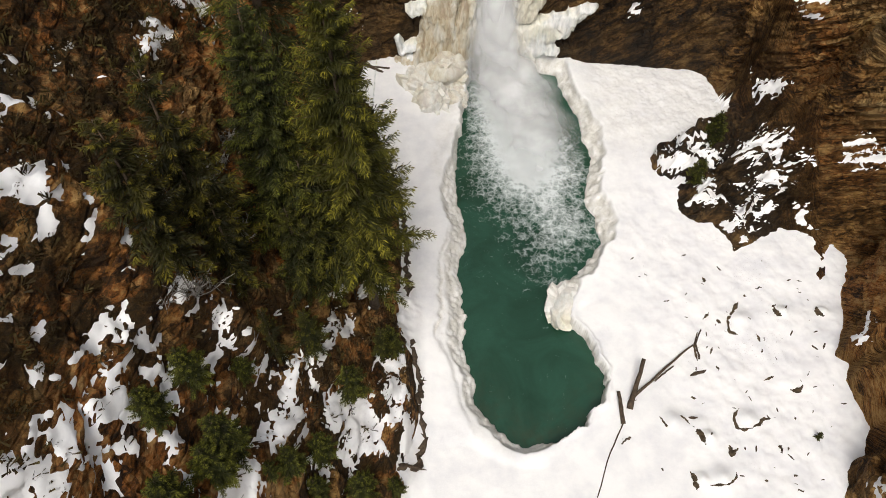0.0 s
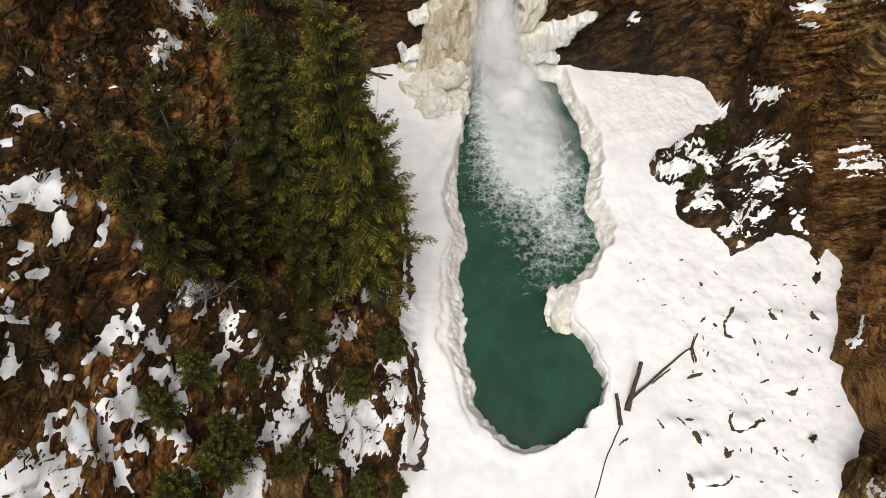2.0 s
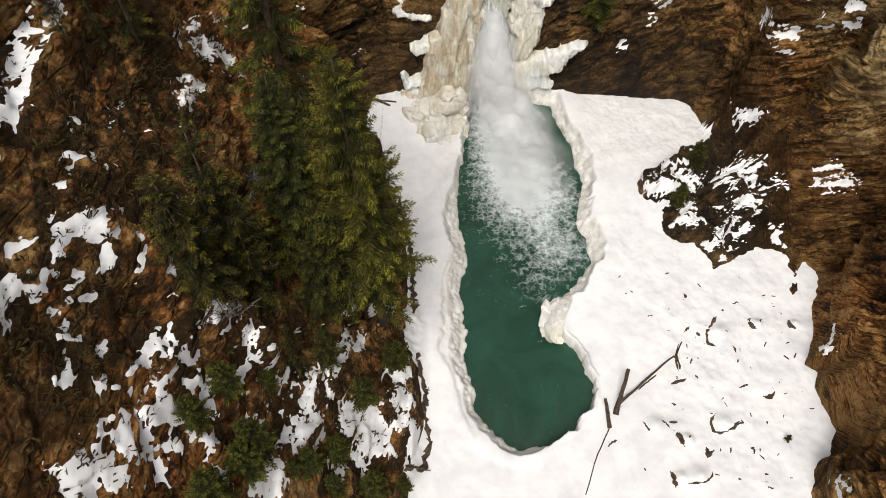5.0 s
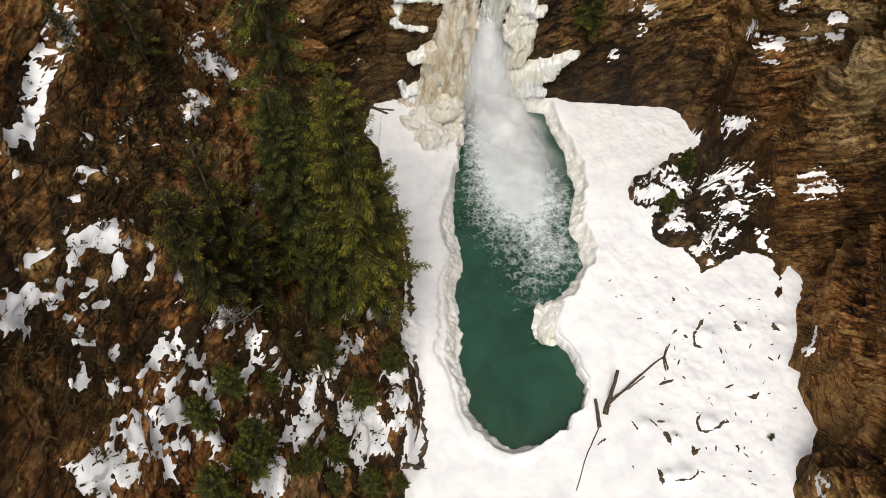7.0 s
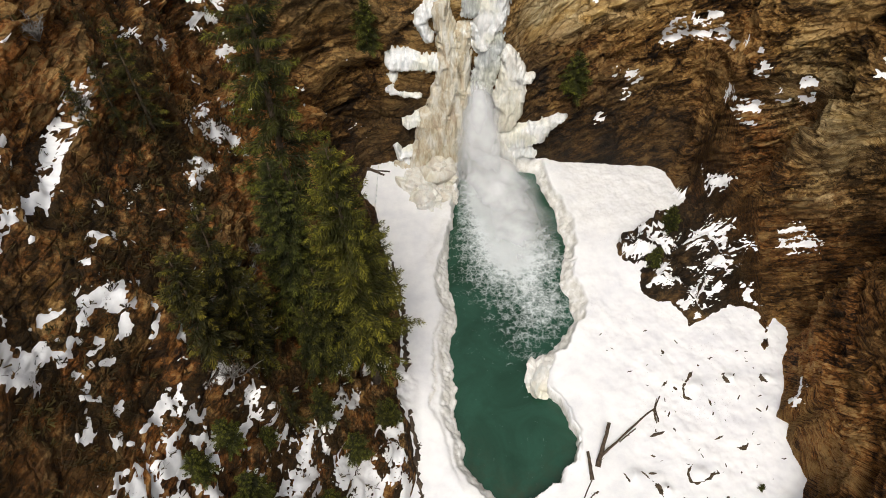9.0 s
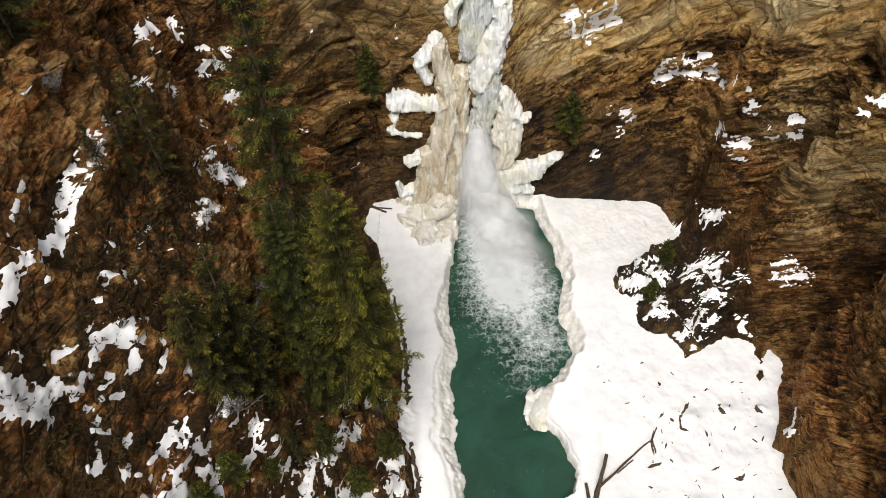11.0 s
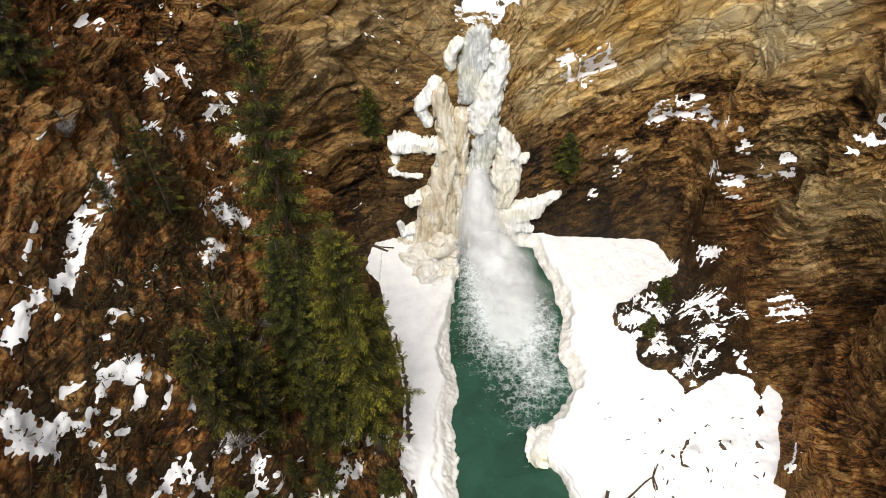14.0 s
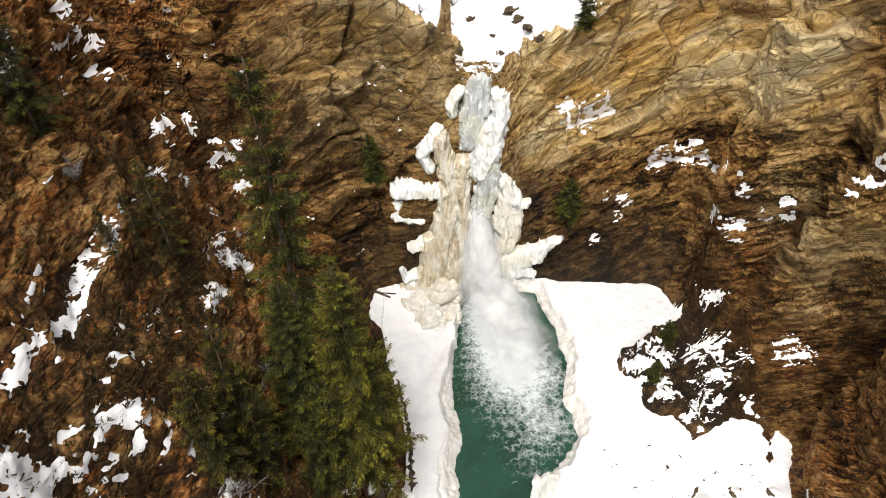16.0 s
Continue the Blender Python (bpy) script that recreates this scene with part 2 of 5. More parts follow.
def mix(tree, fac, a, b, blend="MIX"):
    m = tree.nodes.new("ShaderNodeMix")
    m.data_type, m.blend_type = "RGBA", blend
    for value, socket in ((fac, m.inputs[0]), (a, m.inputs[6]), (b, m.inputs[7])):
        if isinstance(value, bpy.types.NodeSocket):
            tree.links.new(value, socket)
        else:
            socket.default_value = value if not isinstance(value, tuple) else (*value, 1)
    return m.outputs[2]


def bump(tree, height, strength, distance, bsdf, before=None):
    b = node(tree, "ShaderNodeBump", Strength=strength, Distance=distance)
    tree.links.new(height, b.inputs["Height"])
    if before:
        tree.links.new(before, b.inputs["Normal"])
    tree.links.new(b.outputs[0], bsdf.inputs["Normal"])
    return b.outputs[0]


def noise_of(tree, scale, detail=5.0, rough=0.55, vector=None, distortion=0.0):
    n = node(tree, "ShaderNodeTexNoise", Scale=scale, Detail=detail, Roughness=rough, Distortion=distortion)
    if vector is None:
        vector = tree.nodes.get("place") or tree.nodes.new("ShaderNodeTexCoord")
        vector.name = "place"
        vector = vector.outputs["Object"]
    tree.links.new(vector, n.inputs["Vector"])
    return n.outputs["Fac"]


def plain(name, low, high, scale=3.0, rough=0.8, strength=0.4, distance=0.03):
    m, t, b = material(name, rough)
    t.links.new(ramp(t, noise_of(t, scale), [(0.3, low), (0.7, high)]), b.inputs["Base Color"])
    bump(t, noise_of(t, scale * 6), strength, distance, b)
    return m


def read(tree, key):
    n = tree.nodes.new("ShaderNodeAttribute")
    n.attribute_name = key
    return n.outputs["Fac"]


def times(tree, one, two, kind="MULTIPLY"):
    n = tree.nodes.new("ShaderNodeMath")
    n.operation = kind
    n.use_clamp = True
    for k, v in enumerate((one, two)):
        if isinstance(v, bpy.types.NodeSocket):
            tree.links.new(v, n.inputs[k])
        else:
            n.inputs[k].default_value = v
    return n.outputs[0]


rock_material, t, b = material("rock", 0.85, 0.2)
place = t.nodes.new("ShaderNodeTexCoord")
place.name = "place"
axes = t.nodes.new("ShaderNodeSeparateXYZ")
t.links.new(place.outputs["Object"], axes.inputs[0])
layers = t.nodes.new("ShaderNodeCombineXYZ")
t.links.new(axes.outputs[0], layers.inputs[0])
t.links.new(axes.outputs[1], layers.inputs[1])
t.links.new(read(t, "layer"), layers.inputs[2])
strata = node(t, "ShaderNodeMapping", Scale=(0.7, 0.7, 1.7))
t.links.new(layers.outputs[0], strata.inputs[0])
bands = noise_of(t, 1.1, 10, 0.72, strata.outputs[0], 0.5)
grain = noise_of(t, 3.6, 12, 0.8)
mottle = noise_of(t, 0.55, 8, 0.68)
base_tone = times(t, times(t, bands, 0.45), times(t, mottle, 0.55), "ADD")
lighter = times(t, times(t, read(t, "tint"), 0.26), times(t, grain, 0.62), "ADD")
shift = t.nodes.new("ShaderNodeMath")
shift.operation = "SUBTRACT"
t.links.new(lighter, shift.inputs[0])
shift.inputs[1].default_value = 0.385
base_tone = times(t, base_tone, shift.outputs[0], "ADD")
slit_heights = []
# angular chips and plates, each with a tone and a level of its own
chip_place = mix(t, 0.3, strata.outputs[0], node(t, "ShaderNodeTexNoise", Scale=0.5, Detail=1.0).outputs["Color"], "ADD")
chip_heights = []
for scale, weight in ((0.75, 0.20), (1.9, 0.17), (4.6, 0.14)):
    chips = node(t, "ShaderNodeTexVoronoi", Scale=scale)
    t.links.new(chip_place, chips.inputs["Vector"])
    level = t.nodes.new("ShaderNodeSeparateColor")
    t.links.new(chips.outputs["Color"], level.inputs[0])
    chip_heights.append(level.outputs[0])
    offset = node(t, "ShaderNodeMapRange")
    t.links.new(level.outputs[0], offset.inputs["Value"])
    offset.inputs["To Min"].default_value, offset.inputs["To Max"].default_value = -0.5 * weight, 0.5 * weight
    lifted = t.nodes.new("ShaderNodeMath")
    lifted.operation = "ADD"
    t.links.new(base_tone, lifted.inputs[0])
    t.links.new(offset.outputs[0], lifted.inputs[1])
    base_tone = lifted.outputs[0]
brown = ramp(t, base_tone, [(0.36, (0.012, 0.005, 0.0015)), (0.46, (0.072, 0.034, 0.008)), (0.57, (0.195, 0.098, 0.024)), (0.72, (0.36, 0.215, 0.075))])
rust = ramp(t, base_tone, [(0.36, (0.016, 0.006, 0.0018)), (0.45, (0.105, 0.040, 0.009)), (0.56, (0.29, 0.100, 0.018)), (0.72, (0.42, 0.25, 0.095))])
plate_tone = ramp(t, read(t, "tint"), [(0.2, (0.60,)), (0.8, (0.86,))])
smoothed = mix(t, times(t, read(t, "slab"), 0.5), base_tone, plate_tone)
tan = ramp(t, smoothed, [(0.34, (0.06, 0.034, 0.010)), (0.44, (0.25, 0.150, 0.050)), (0.55, (0.46, 0.315, 0.125)), (0.72, (0.68, 0.53, 0.28))])
ochre = mix(t, 1.0, tan, (1.0, 0.84, 0.52), "MULTIPLY")
greyed = mix(t, 1.0, tan, (0.80, 0.86, 1.0), "MULTIPLY")
tan = mix(t, ramp(t, noise_of(t, 0.16, 5, 0.6), [(0.42, (0,)), (0.60, (0.9,))]), tan, ochre)
tan = mix(t, ramp(t, noise_of(t, 0.21, 5, 0.62, strata.outputs[0]), [(0.46, (0,)), (0.62, (0.8,))]), tan, greyed)
turned = node(t, "ShaderNodeMapping", Rotation=(0, 0.64, 0))
t.links.new(place.outputs["Object"], turned.inputs[0])
drawn = node(t, "ShaderNodeMapping", Scale=(0.13, 0.15, 0.34))
t.links.new(turned.outputs[0], drawn.inputs[0])
bent_drawn = mix(t, 0.35, drawn.outputs[0], node(t, "ShaderNodeTexNoise", Scale=0.25, Detail=3.0).outputs["Color"], "ADD")
for scale, wide in ((0.85, 0.020), (2.0, 0.020)):
    slits = node(t, "ShaderNodeTexVoronoi", Scale=scale)
    slits.feature = "DISTANCE_TO_EDGE"
    t.links.new(bent_drawn, slits.inputs["Vector"])
    slit = ramp(t, slits.outputs["Distance"], [(0.0, (0.85,)), (wide, (0,))])
    slit = times(t, slit, ramp(t, noise_of(t, 0.3 * scale, 4, 0.65), [(0.44, (0.0,)), (0.58, (1,))]))
    tan = mix(t, slit, tan, mix(t, 1.0, tan, (0.20, 0.14, 0.10), "MULTIPLY"))
    slit_heights.append(slits.outputs["Distance"])
tan = mix(t, times(t, read(t, "seam"), ramp(t, grain, [(0.3, (1.0,)), (0.75, (0.3,))])), tan, mix(t, 1.0, tan, (0.16, 0.12, 0.10), "MULTIPLY"))
colour = mix(t, read(t, "pale"), brown, tan)
colour = mix(t, times(t, read(t, "rusty"), ramp(t, noise_of(t, 0.25, 5, 0.6), [(0.36, (0,)), (0.52, (1,))])), colour, rust)
moss = ramp(t, noise_of(t, 0.5, 10, 0.75), [(0.40, (0,)), (0.52, (1,))])
colour = mix(t, times(t, moss, read(t, "growth")), colour, ramp(t, grain, [(0.35, (0.005, 0.004, 0.0015)), (0.55, (0.042, 0.022, 0.005)), (0.75, (0.12, 0.066, 0.014))]))
crack_place = mix(t, 0.5, strata.outputs[0], node(t, "ShaderNodeTexNoise", Scale=0.7, Detail=4.0).outputs["Color"], "ADD")
cracks = node(t, "ShaderNodeTexVoronoi", Scale=1.1)
cracks.feature = "DISTANCE_TO_EDGE"
t.links.new(crack_place, cracks.inputs["Vector"])
hair = ramp(t, cracks.outputs["Distance"], [(0.0, (1,)), (0.045, (0,))])
hair = times(t, hair, ramp(t, noise_of(t, 0.45, 4, 0.6), [(0.42, (0,)), (0.58, (0.8,))]))
colour = mix(t, hair, colour, mix(t, 1.0, colour, (0.22, 0.18, 0.15), "MULTIPLY"))
wet_shade = read(t, "wet_shade")
colour = mix(t, wet_shade, colour, mix(t, 0.9, colour, (0.012, 0.0095, 0.007)))
t.links.new(colour, b.inputs["Base Color"])
joints = node(t, "ShaderNodeTexVoronoi", Scale=0.8)
joints.feature = "DISTANCE_TO_EDGE"
bent_place = mix(t, 0.35, strata.outputs[0], node(t, "ShaderNodeTexNoise", Scale=0.9, Detail=3.0).outputs["Color"], "ADD")
t.links.new(bent_place, joints.inputs["Vector"])
split = ramp(t, joints.outputs["Distance"], [(0.0, (0,)), (0.05, (1,))])
first = bump(t, bands, 0.8, 0.2, b)
second = bump(t, split, 0.35, 0.10, b, first)
third = bump(t, grain, 0.8, 0.14, b, second)
for height in slit_heights:
    third = bump(t, ramp(t, height, [(0.0, (0,)), (0.05, (1,))]), 0.7, 0.25, b, third)
for height, deep in zip(chip_heights, (0.30, 0.20, 0.10)):
    third = bump(t, height, 0.8, deep, b, third)
bump(t, noise_of(t, 14, 6, 0.7), 0.6, 0.04, b, third)

snow_material, t, b = material("snow", 0.7, 0.3)
white = ramp(t, noise_of(t, 0.5, 6, 0.6), [(0.3, (0.70, 0.70, 0.715)), (0.6, (0.83, 0.825, 0.815))])
icy = ramp(t, noise_of(t, 1.1, 8, 0.7), [(0.3, (0.42, 0.40, 0.35)), (0.46, (0.60, 0.58, 0.53)), (0.66, (0.76, 0.75, 0.73))])
dust = times(t, ramp(t, noise_of(t, 14, 3, 0.6), [(0.64, (0,)), (0.70, (1,))]), times(t, read(t, "speck"), ramp(t, noise_of(t, 0.22, 3, 0.6), [(0.52, (0,)), (0.66, (0.8,))])))
colour = mix(t, read(t, "ice"), white, icy)
t.links.new(mix(t, dust, colour, (0.16, 0.10, 0.06)), b.inputs["Base Color"])
first = bump(t, noise_of(t, 1.2, 5, 0.5), 0.08, 0.15, b)
second = bump(t, noise_of(t, 3.5, 6, 0.65), 0.25, 0.06, b, first)
bump(t, noise_of(t, 11, 5, 0.65), 0.35, 0.025, b, second)

water_material, t, b = material("water", 0.15, 0.4)
deep_tone = ramp(t, noise_of(t, 0.22, 5, 0.6, None, 0.8), [(0.3, (0.009, 0.036, 0.019)), (0.72, (0.020, 0.072, 0.044))])
deep_tone = mix(t, times(t, read(t, "shallow"), ramp(t, noise_of(t, 0.8, 5, 0.6), [(0.4, (0,)), (0.65, (0.5,))])), deep_tone, (0.035, 0.04, 0.02))
foam_lace = node(t, "ShaderNodeTexVoronoi", Scale=2.1)
foam_lace.feature = "DISTANCE_TO_EDGE"
lace_place = node(t, "ShaderNodeTexNoise", Scale=1.1, Detail=4.0)
t.links.new(t.nodes["place"].outputs["Object"], lace_place.inputs["Vector"])
lace_mix = mix(t, 0.35, t.nodes["place"].outputs["Object"], lace_place.outputs["Color"], "ADD")
t.links.new(lace_mix, foam_lace.inputs["Vector"])
lace = ramp(t, foam_lace.outputs["Distance"], [(0.0, (1,)), (0.22, (0.0,))])
curd = noise_of(t, 1.3, 7, 0.70, None, 0.4)
foam = times(t, times(t, lace, 0.09), times(t, curd, 0.92), "ADD")
foam = times(t, foam, read(t, "foam"), "ADD")
foam = ramp(t, foam, [(0.655, (0,)), (0.82, (0.35,)), (1.0, (0.95,))])
t.links.new(mix(t, foam, deep_tone, (0.62, 0.66, 0.66)), b.inputs["Base Color"])
t.links.new(ramp(t, foam, [(0.0, (0.12,)), (1.0, (0.8,))]), b.inputs["Roughness"])
bump(t, noise_of(t, 1.8, 6, 0.6), 0.5, 0.08, b)

bark_material = plain("bark", (0.05, 0.035, 0.022), (0.13, 0.095, 0.065), 4, 0.9, 0.6, 0.03)
dead_wood = plain("dead_wood", (0.03, 0.022, 0.015), (0.10, 0.07, 0.045), 5, 0.9, 0.6, 0.03)
frosted_wood = plain("frosted_wood", (0.09, 0.08, 0.065), (0.30, 0.28, 0.26), 2.0, 0.9, 0.4, 0.02)
boulder_material = plain("boulder", (0.03, 0.022, 0.014), (0.11, 0.075, 0.04), 2.5, 0.85, 0.7, 0.06)

needle_material, t, b = material("needles", 0.65, 0.2)
# crown shade is painted in: old inner needles near black, young tips brightened
old_shaded = ramp(t, noise_of(t, 0.35, 5, 0.6), [(0.3, (0.006, 0.007, 0.0012)), (0.5, (0.020, 0.022, 0.0035)), (0.75, (0.055, 0.053, 0.008))])
young_lit = ramp(t, noise_of(t, 0.5, 4, 0.6), [(0.3, (0.060, 0.065, 0.008)), (0.7, (0.25, 0.235, 0.03))])
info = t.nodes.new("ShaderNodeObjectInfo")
leaf = mix(t, ramp(t, read(t, "tip"), [(0.35, (0.0,)), (0.95, (0.95,))]), old_shaded, young_lit)
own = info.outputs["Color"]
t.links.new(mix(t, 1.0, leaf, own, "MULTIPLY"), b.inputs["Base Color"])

brush_material, t, b = material("brush", 0.8, 0.2)
t.links.new(ramp(t, noise_of(t, 0.6, 6, 0.65), [(0.3, (0.012, 0.008, 0.003)), (0.5, (0.04, 0.026, 0.007)), (0.7, (0.075, 0.062, 0.014))]), b.inputs["Base Color"])

ice_material, t, b = material("ice", 0.45, 0.5)
stretch = node(t, "ShaderNodeMapping", Scale=(2.2, 2.2, 0.45))
place = t.nodes.new("ShaderNodeTexCoord")
place.name = "place"
t.links.new(place.outputs["Object"], stretch.inputs[0])
runs = noise_of(t, 0.55, 8, 0.72, stretch.outputs[0], 0.3)
stain = ramp(t, runs, [(0.30, (0.70, 0.69, 0.65)), (0.44, (0.58, 0.54, 0.44)), (0.54, (0.46, 0.38, 0.24)), (0.64, (0.30, 0.20, 0.10)), (0.76, (0.54, 0.50, 0.42))])
clear = ramp(t, noise_of(t, 0.9, 8, 0.68, stretch.outputs[0]), [(0.30, (0.48, 0.52, 0.53)), (0.46, (0.70, 0.72, 0.72)), (0.62, (0.85, 0.85, 0.84))])
glassy = ramp(t, noise_of(t, 1.1, 8, 0.7, stretch.outputs[0]), [(0.32, (0.30, 0.32, 0.32)), (0.5, (0.45, 0.47, 0.46)), (0.68, (0.70, 0.71, 0.70))])
clear = mix(t, read(t, "glassy"), clear, glassy)
yellowed = mix(t, 1.0, clear, (0.93, 0.90, 0.76), "MULTIPLY")
clear = mix(t, ramp(t, noise_of(t, 0.3, 3, 0.5), [(0.45, (0,)), (0.6, (0.8,))]), clear, yellowed)
t.links.new(mix(t, read(t, "stained"), clear, stain), b.inputs["Base Color"])
first = bump(t, noise_of(t, 1.4, 8, 0.65, stretch.outputs[0]), 0.6, 0.18, b)
bump(t, noise_of(t, 6, 7, 0.68), 0.6, 0.05, b, first)

fall_material, t, b = material("falling_water", 0.6, 0.3)
streak = node(t, "ShaderNodeMapping", Scale=(1.5, 1.5, 0.3))
place = t.nodes.new("ShaderNodeTexCoord")
place.name = "place"
t.links.new(place.outputs["Object"], streak.inputs[0])
t.links.new(ramp(t, noise_of(t, 1.3, 8, 0.7, streak.outputs[0]), [(0.30, (0.22, 0.23, 0.23)), (0.5, (0.40, 0.41, 0.41)), (0.68, (0.62, 0.63, 0.63))]), b.inputs["Base Color"])
bump(t, noise_of(t, 1.6, 8, 0.7, streak.outputs[0]), 0.4, 0.2, b)
t.links.new(times(t, read(t, "veil"), ramp(t, noise_of(t, 1.0, 7, 0.65, streak.outputs[0]), [(0.28, (0.55,)), (0.6, (1.0,))])), b.inputs["Alpha"])

mist_material, t, b = material("mist", 1.0, 0.0)
b.inputs["Base Color"].default_value = (0.72, 0.73, 0.73, 1)
veil = times(t, read(t, "veil"), ramp(t, noise_of(t, 0.35, 6, 0.62), [(0.25, (0.5,)), (0.7, (1.0,))]))
t.links.new(veil, b.inputs["Alpha"])

# ---- rock ground ----
growth = np.clip(on_west * (0.10 + 0.40 * soil) + 0.55 * smooth(0.0, -0.35, fbm(pts * 0.05, 2, 90)) + 0.35 * smooth(12, 3, pts[:, 2]) * (1 - 0.9 * bedded) + 0.3 * lower_west, 0, 1)
pale = smooth(16, 22, high + 3 * warp[:, 1]) * smooth(6, 12, pts[:, 0]) * smooth(41, 36, pts[:, 0] - 3 * warp[:, 2])
pale = pale + 0.6 * smooth(14, 24, pts[:, 2] + 6 * warp[:, 1]) * smooth(-18, -8, pts[:, 0]) * smooth(50, 56, pts[:, 1]) * smooth(8, 5, pts[:, 0])
pale = pale + 0.65 * smooth(31, 35, pts[:, 0]) * smooth(34, 40, pts[:, 1] + 3 * warp[:, 0]) * smooth(7, 11, pts[:, 2] + 3 * warp[:, 1]) * smooth(23, 17, pts[:, 2] + 3 * warp[:, 2])
rusty = np.clip(on_west + 0.6 * smooth(26, 31, pts[:, 0]) * smooth(18, 8, pts[:, 2]) + 0.35 * smooth(0.1, 0.4, fbm(pts * 0.08, 2, 95)), 0, 1)
# wet rock round the fall, with the back wall's shade painted into the same mask
splash = np.hypot((pts[:, 0] - 9.0) * 0.75, pts[:, 1] - 57) + 1.3 * pts[:, 2]
wet_shade = 0.95 * smooth(30, 16, splash + 3 * warp[:, 0])
# the outcrop's dark grey rock shares this mask
outcrop = smooth(17.5, 19.5, pts[:, 0]) * smooth(31, 27, pts[:, 0]) * smooth(32, 35, pts[:, 1]) * smooth(52, 49, pts[:, 1]) * smooth(8, 5, pts[:, 2])
wet_shade = np.maximum(wet_shade * np.clip(0.78 + 0.7 * fbm(pts * [0.45, 0.45, 0.25], 4, 97), 0.25, 1), 0.75 * outcrop)
ground_mesh = grid_mesh("ground", rock, ROWS, COLS, wrap=True, attrs={"growth": growth, "tint": tint, "pale": np.clip(pale, 0, 1), "layer": dip[:, 2] / 1.9 * (1 - bedded) + bedded * 1.7 * (0.8 * pts[:, 1] + 0.7 * pts[:, 2]), "slab": slab, "seam": np.maximum(smooth(0.035, 0.0, seam1), 0.8 * smooth(0.05, 0.0, seam2)) * slab, "rusty": rusty, "wet_shade": wet_shade})
face_start = np.zeros(len(ground_mesh.polygons) * 4, np.int32)
ground_mesh.loops.foreach_get("vertex_index", face_start)
ground_mesh.polygons.foreach_set("use_smooth", slab[face_start[::4]] > 0.3)
ground_mesh.materials.append(rock_material)
ground = tagged(new("ground", ground_mesh), "brown layered cliff rock round a frozen waterfall basin", "cliff", kind="structure")

# ---- snow on the basin floor, with a rim of ice along the pool ----
NX, NY = 430, 560
sx, sy = np.meshgrid(np.linspace(-10, 33, NX), np.linspace(-8, 60, NY), indexing="ij")
flat = np.stack([sx.ravel(), sy.ravel(), np.zeros(sx.size)], 1)
shore = polygon_distance(sx.ravel(), sy.ravel(), POOL)
shore = shore + 0.55 * fbm(flat * 0.4, 3, 124) + 0.22 * fbm(flat * 1.3, 4, 125, 0.6)
c1, cgap, crnd, coff = cells(flat * [1.3, 1.3, 1] + 0.4 * fbm(flat * 0.7, 2, 127)[:, None], 21)
rim_width = 0.35 + 0.8 * smooth(-0.3, 0.5, fbm(flat * 0.16 + 9, 2, 126)) + 0.8 * smooth(33, 40, flat[:, 1]) * smooth(8, 11, flat[:, 0]) + 1.0 * smooth(20, 24, flat[:, 1]) * smooth(46, 38, flat[:, 1]) * smooth(5, 3, flat[:, 0])
rim_width = np.maximum(rim_width * (1 - 0.8 * smooth(30, 27.5, flat[:, 1]) * smooth(6.5, 9, flat[:, 0])) * (1 - 0.5 * smooth(41, 44, flat[:, 1]) * smooth(6, 4, flat[:, 0])), 0.12)
rim = smooth(1.0, 0.75, shore / rim_width)
rough_ground = smooth(13, 19, flat[:, 0] + 0.25 * (flat[:, 1] - 25))
sz = 1.25 + 0.30 * fbm(flat * 0.13, 3, 120) + 0.02 * fbm(flat * 0.9, 3, 122)
sz = sz + rough_ground * (1 - 0.75 * smooth(36, 42, flat[:, 1])) * (0.20 * fbm(flat * 0.45, 3, 130) + 0.06 * fbm(flat * 1.7, 3, 131))
sz = sz + 0.5 * smooth(1.5, -5, flat[:, 0]) * smooth(24, 34, flat[:, 1])
sz = sz + 2.4 * smooth(-1.2, -4.0, flat[:, 0]) * smooth(10, 16, flat[:, 1]) * smooth(31, 26, flat[:, 1]) * (0.75 + 0.6 * fbm(flat * 0.8, 3, 137))
for mx, my, mr in ((21.6, 18.9, 0.8), (18.8, 14.7, 0.8), (22.9, 26.9, 0.9), (16.3, 18.7, 0.8), (26.3, 27.6, 0.5), (29.5, 27.7, 0.5), (18.5, 17.6, 0.5), (17.4, 14.6, 0.6)):
    sz = sz + 0.42 * np.exp(-((flat[:, 0] - mx) ** 2 + (flat[:, 1] - my) ** 2) / mr ** 2 / 0.7)
sz = sz + 0.30 * smooth(4.0, 1.0, shore / rim_width)
shelf = shore / rim_width + 0.25 * fbm(flat * 1.5, 3, 128)
slope_rim = 0.2 + 0.55 * np.clip(shelf, 0, 1) + 0.18 * smooth(0.25, 0.35, shelf) + 0.18 * smooth(0.6, 0.7, shelf) + 0.06 * (crnd - 0.5) + 0.10 * (0.35 - np.abs(fbm(flat * 0.8, 3, 129))) - 0.06 * smooth(0.06, 0, cgap)
crack_at = shore - 1.9 - 0.5 * fbm(flat * 0.3, 3, 133) + 0.15 * fbm(flat * 2, 2, 134)
crack = np.exp(-(crack_at / 0.13) ** 2) * smooth(6, 4, flat[:, 0]) * smooth(17, 20, flat[:, 1]) * smooth(37, 33, flat[:, 1]) * smooth(-0.35, 0.1, fbm(flat * 0.25, 2, 135))
sz = sz - 0.35 * crack - 0.25 * smooth(0.1, -0.4, crack_at) * (flat[:, 0] < 5) * smooth(17, 20, flat[:, 1]) * smooth(37, 33, flat[:, 1])
sz = sz + smooth(13, 17, flat[:, 0]) * smooth(44, 49, flat[:, 1]) * (0.14 * fbm(flat * 0.9, 4, 138, 0.65) + 0.05 * fbm(flat * 3.0, 2, 139))
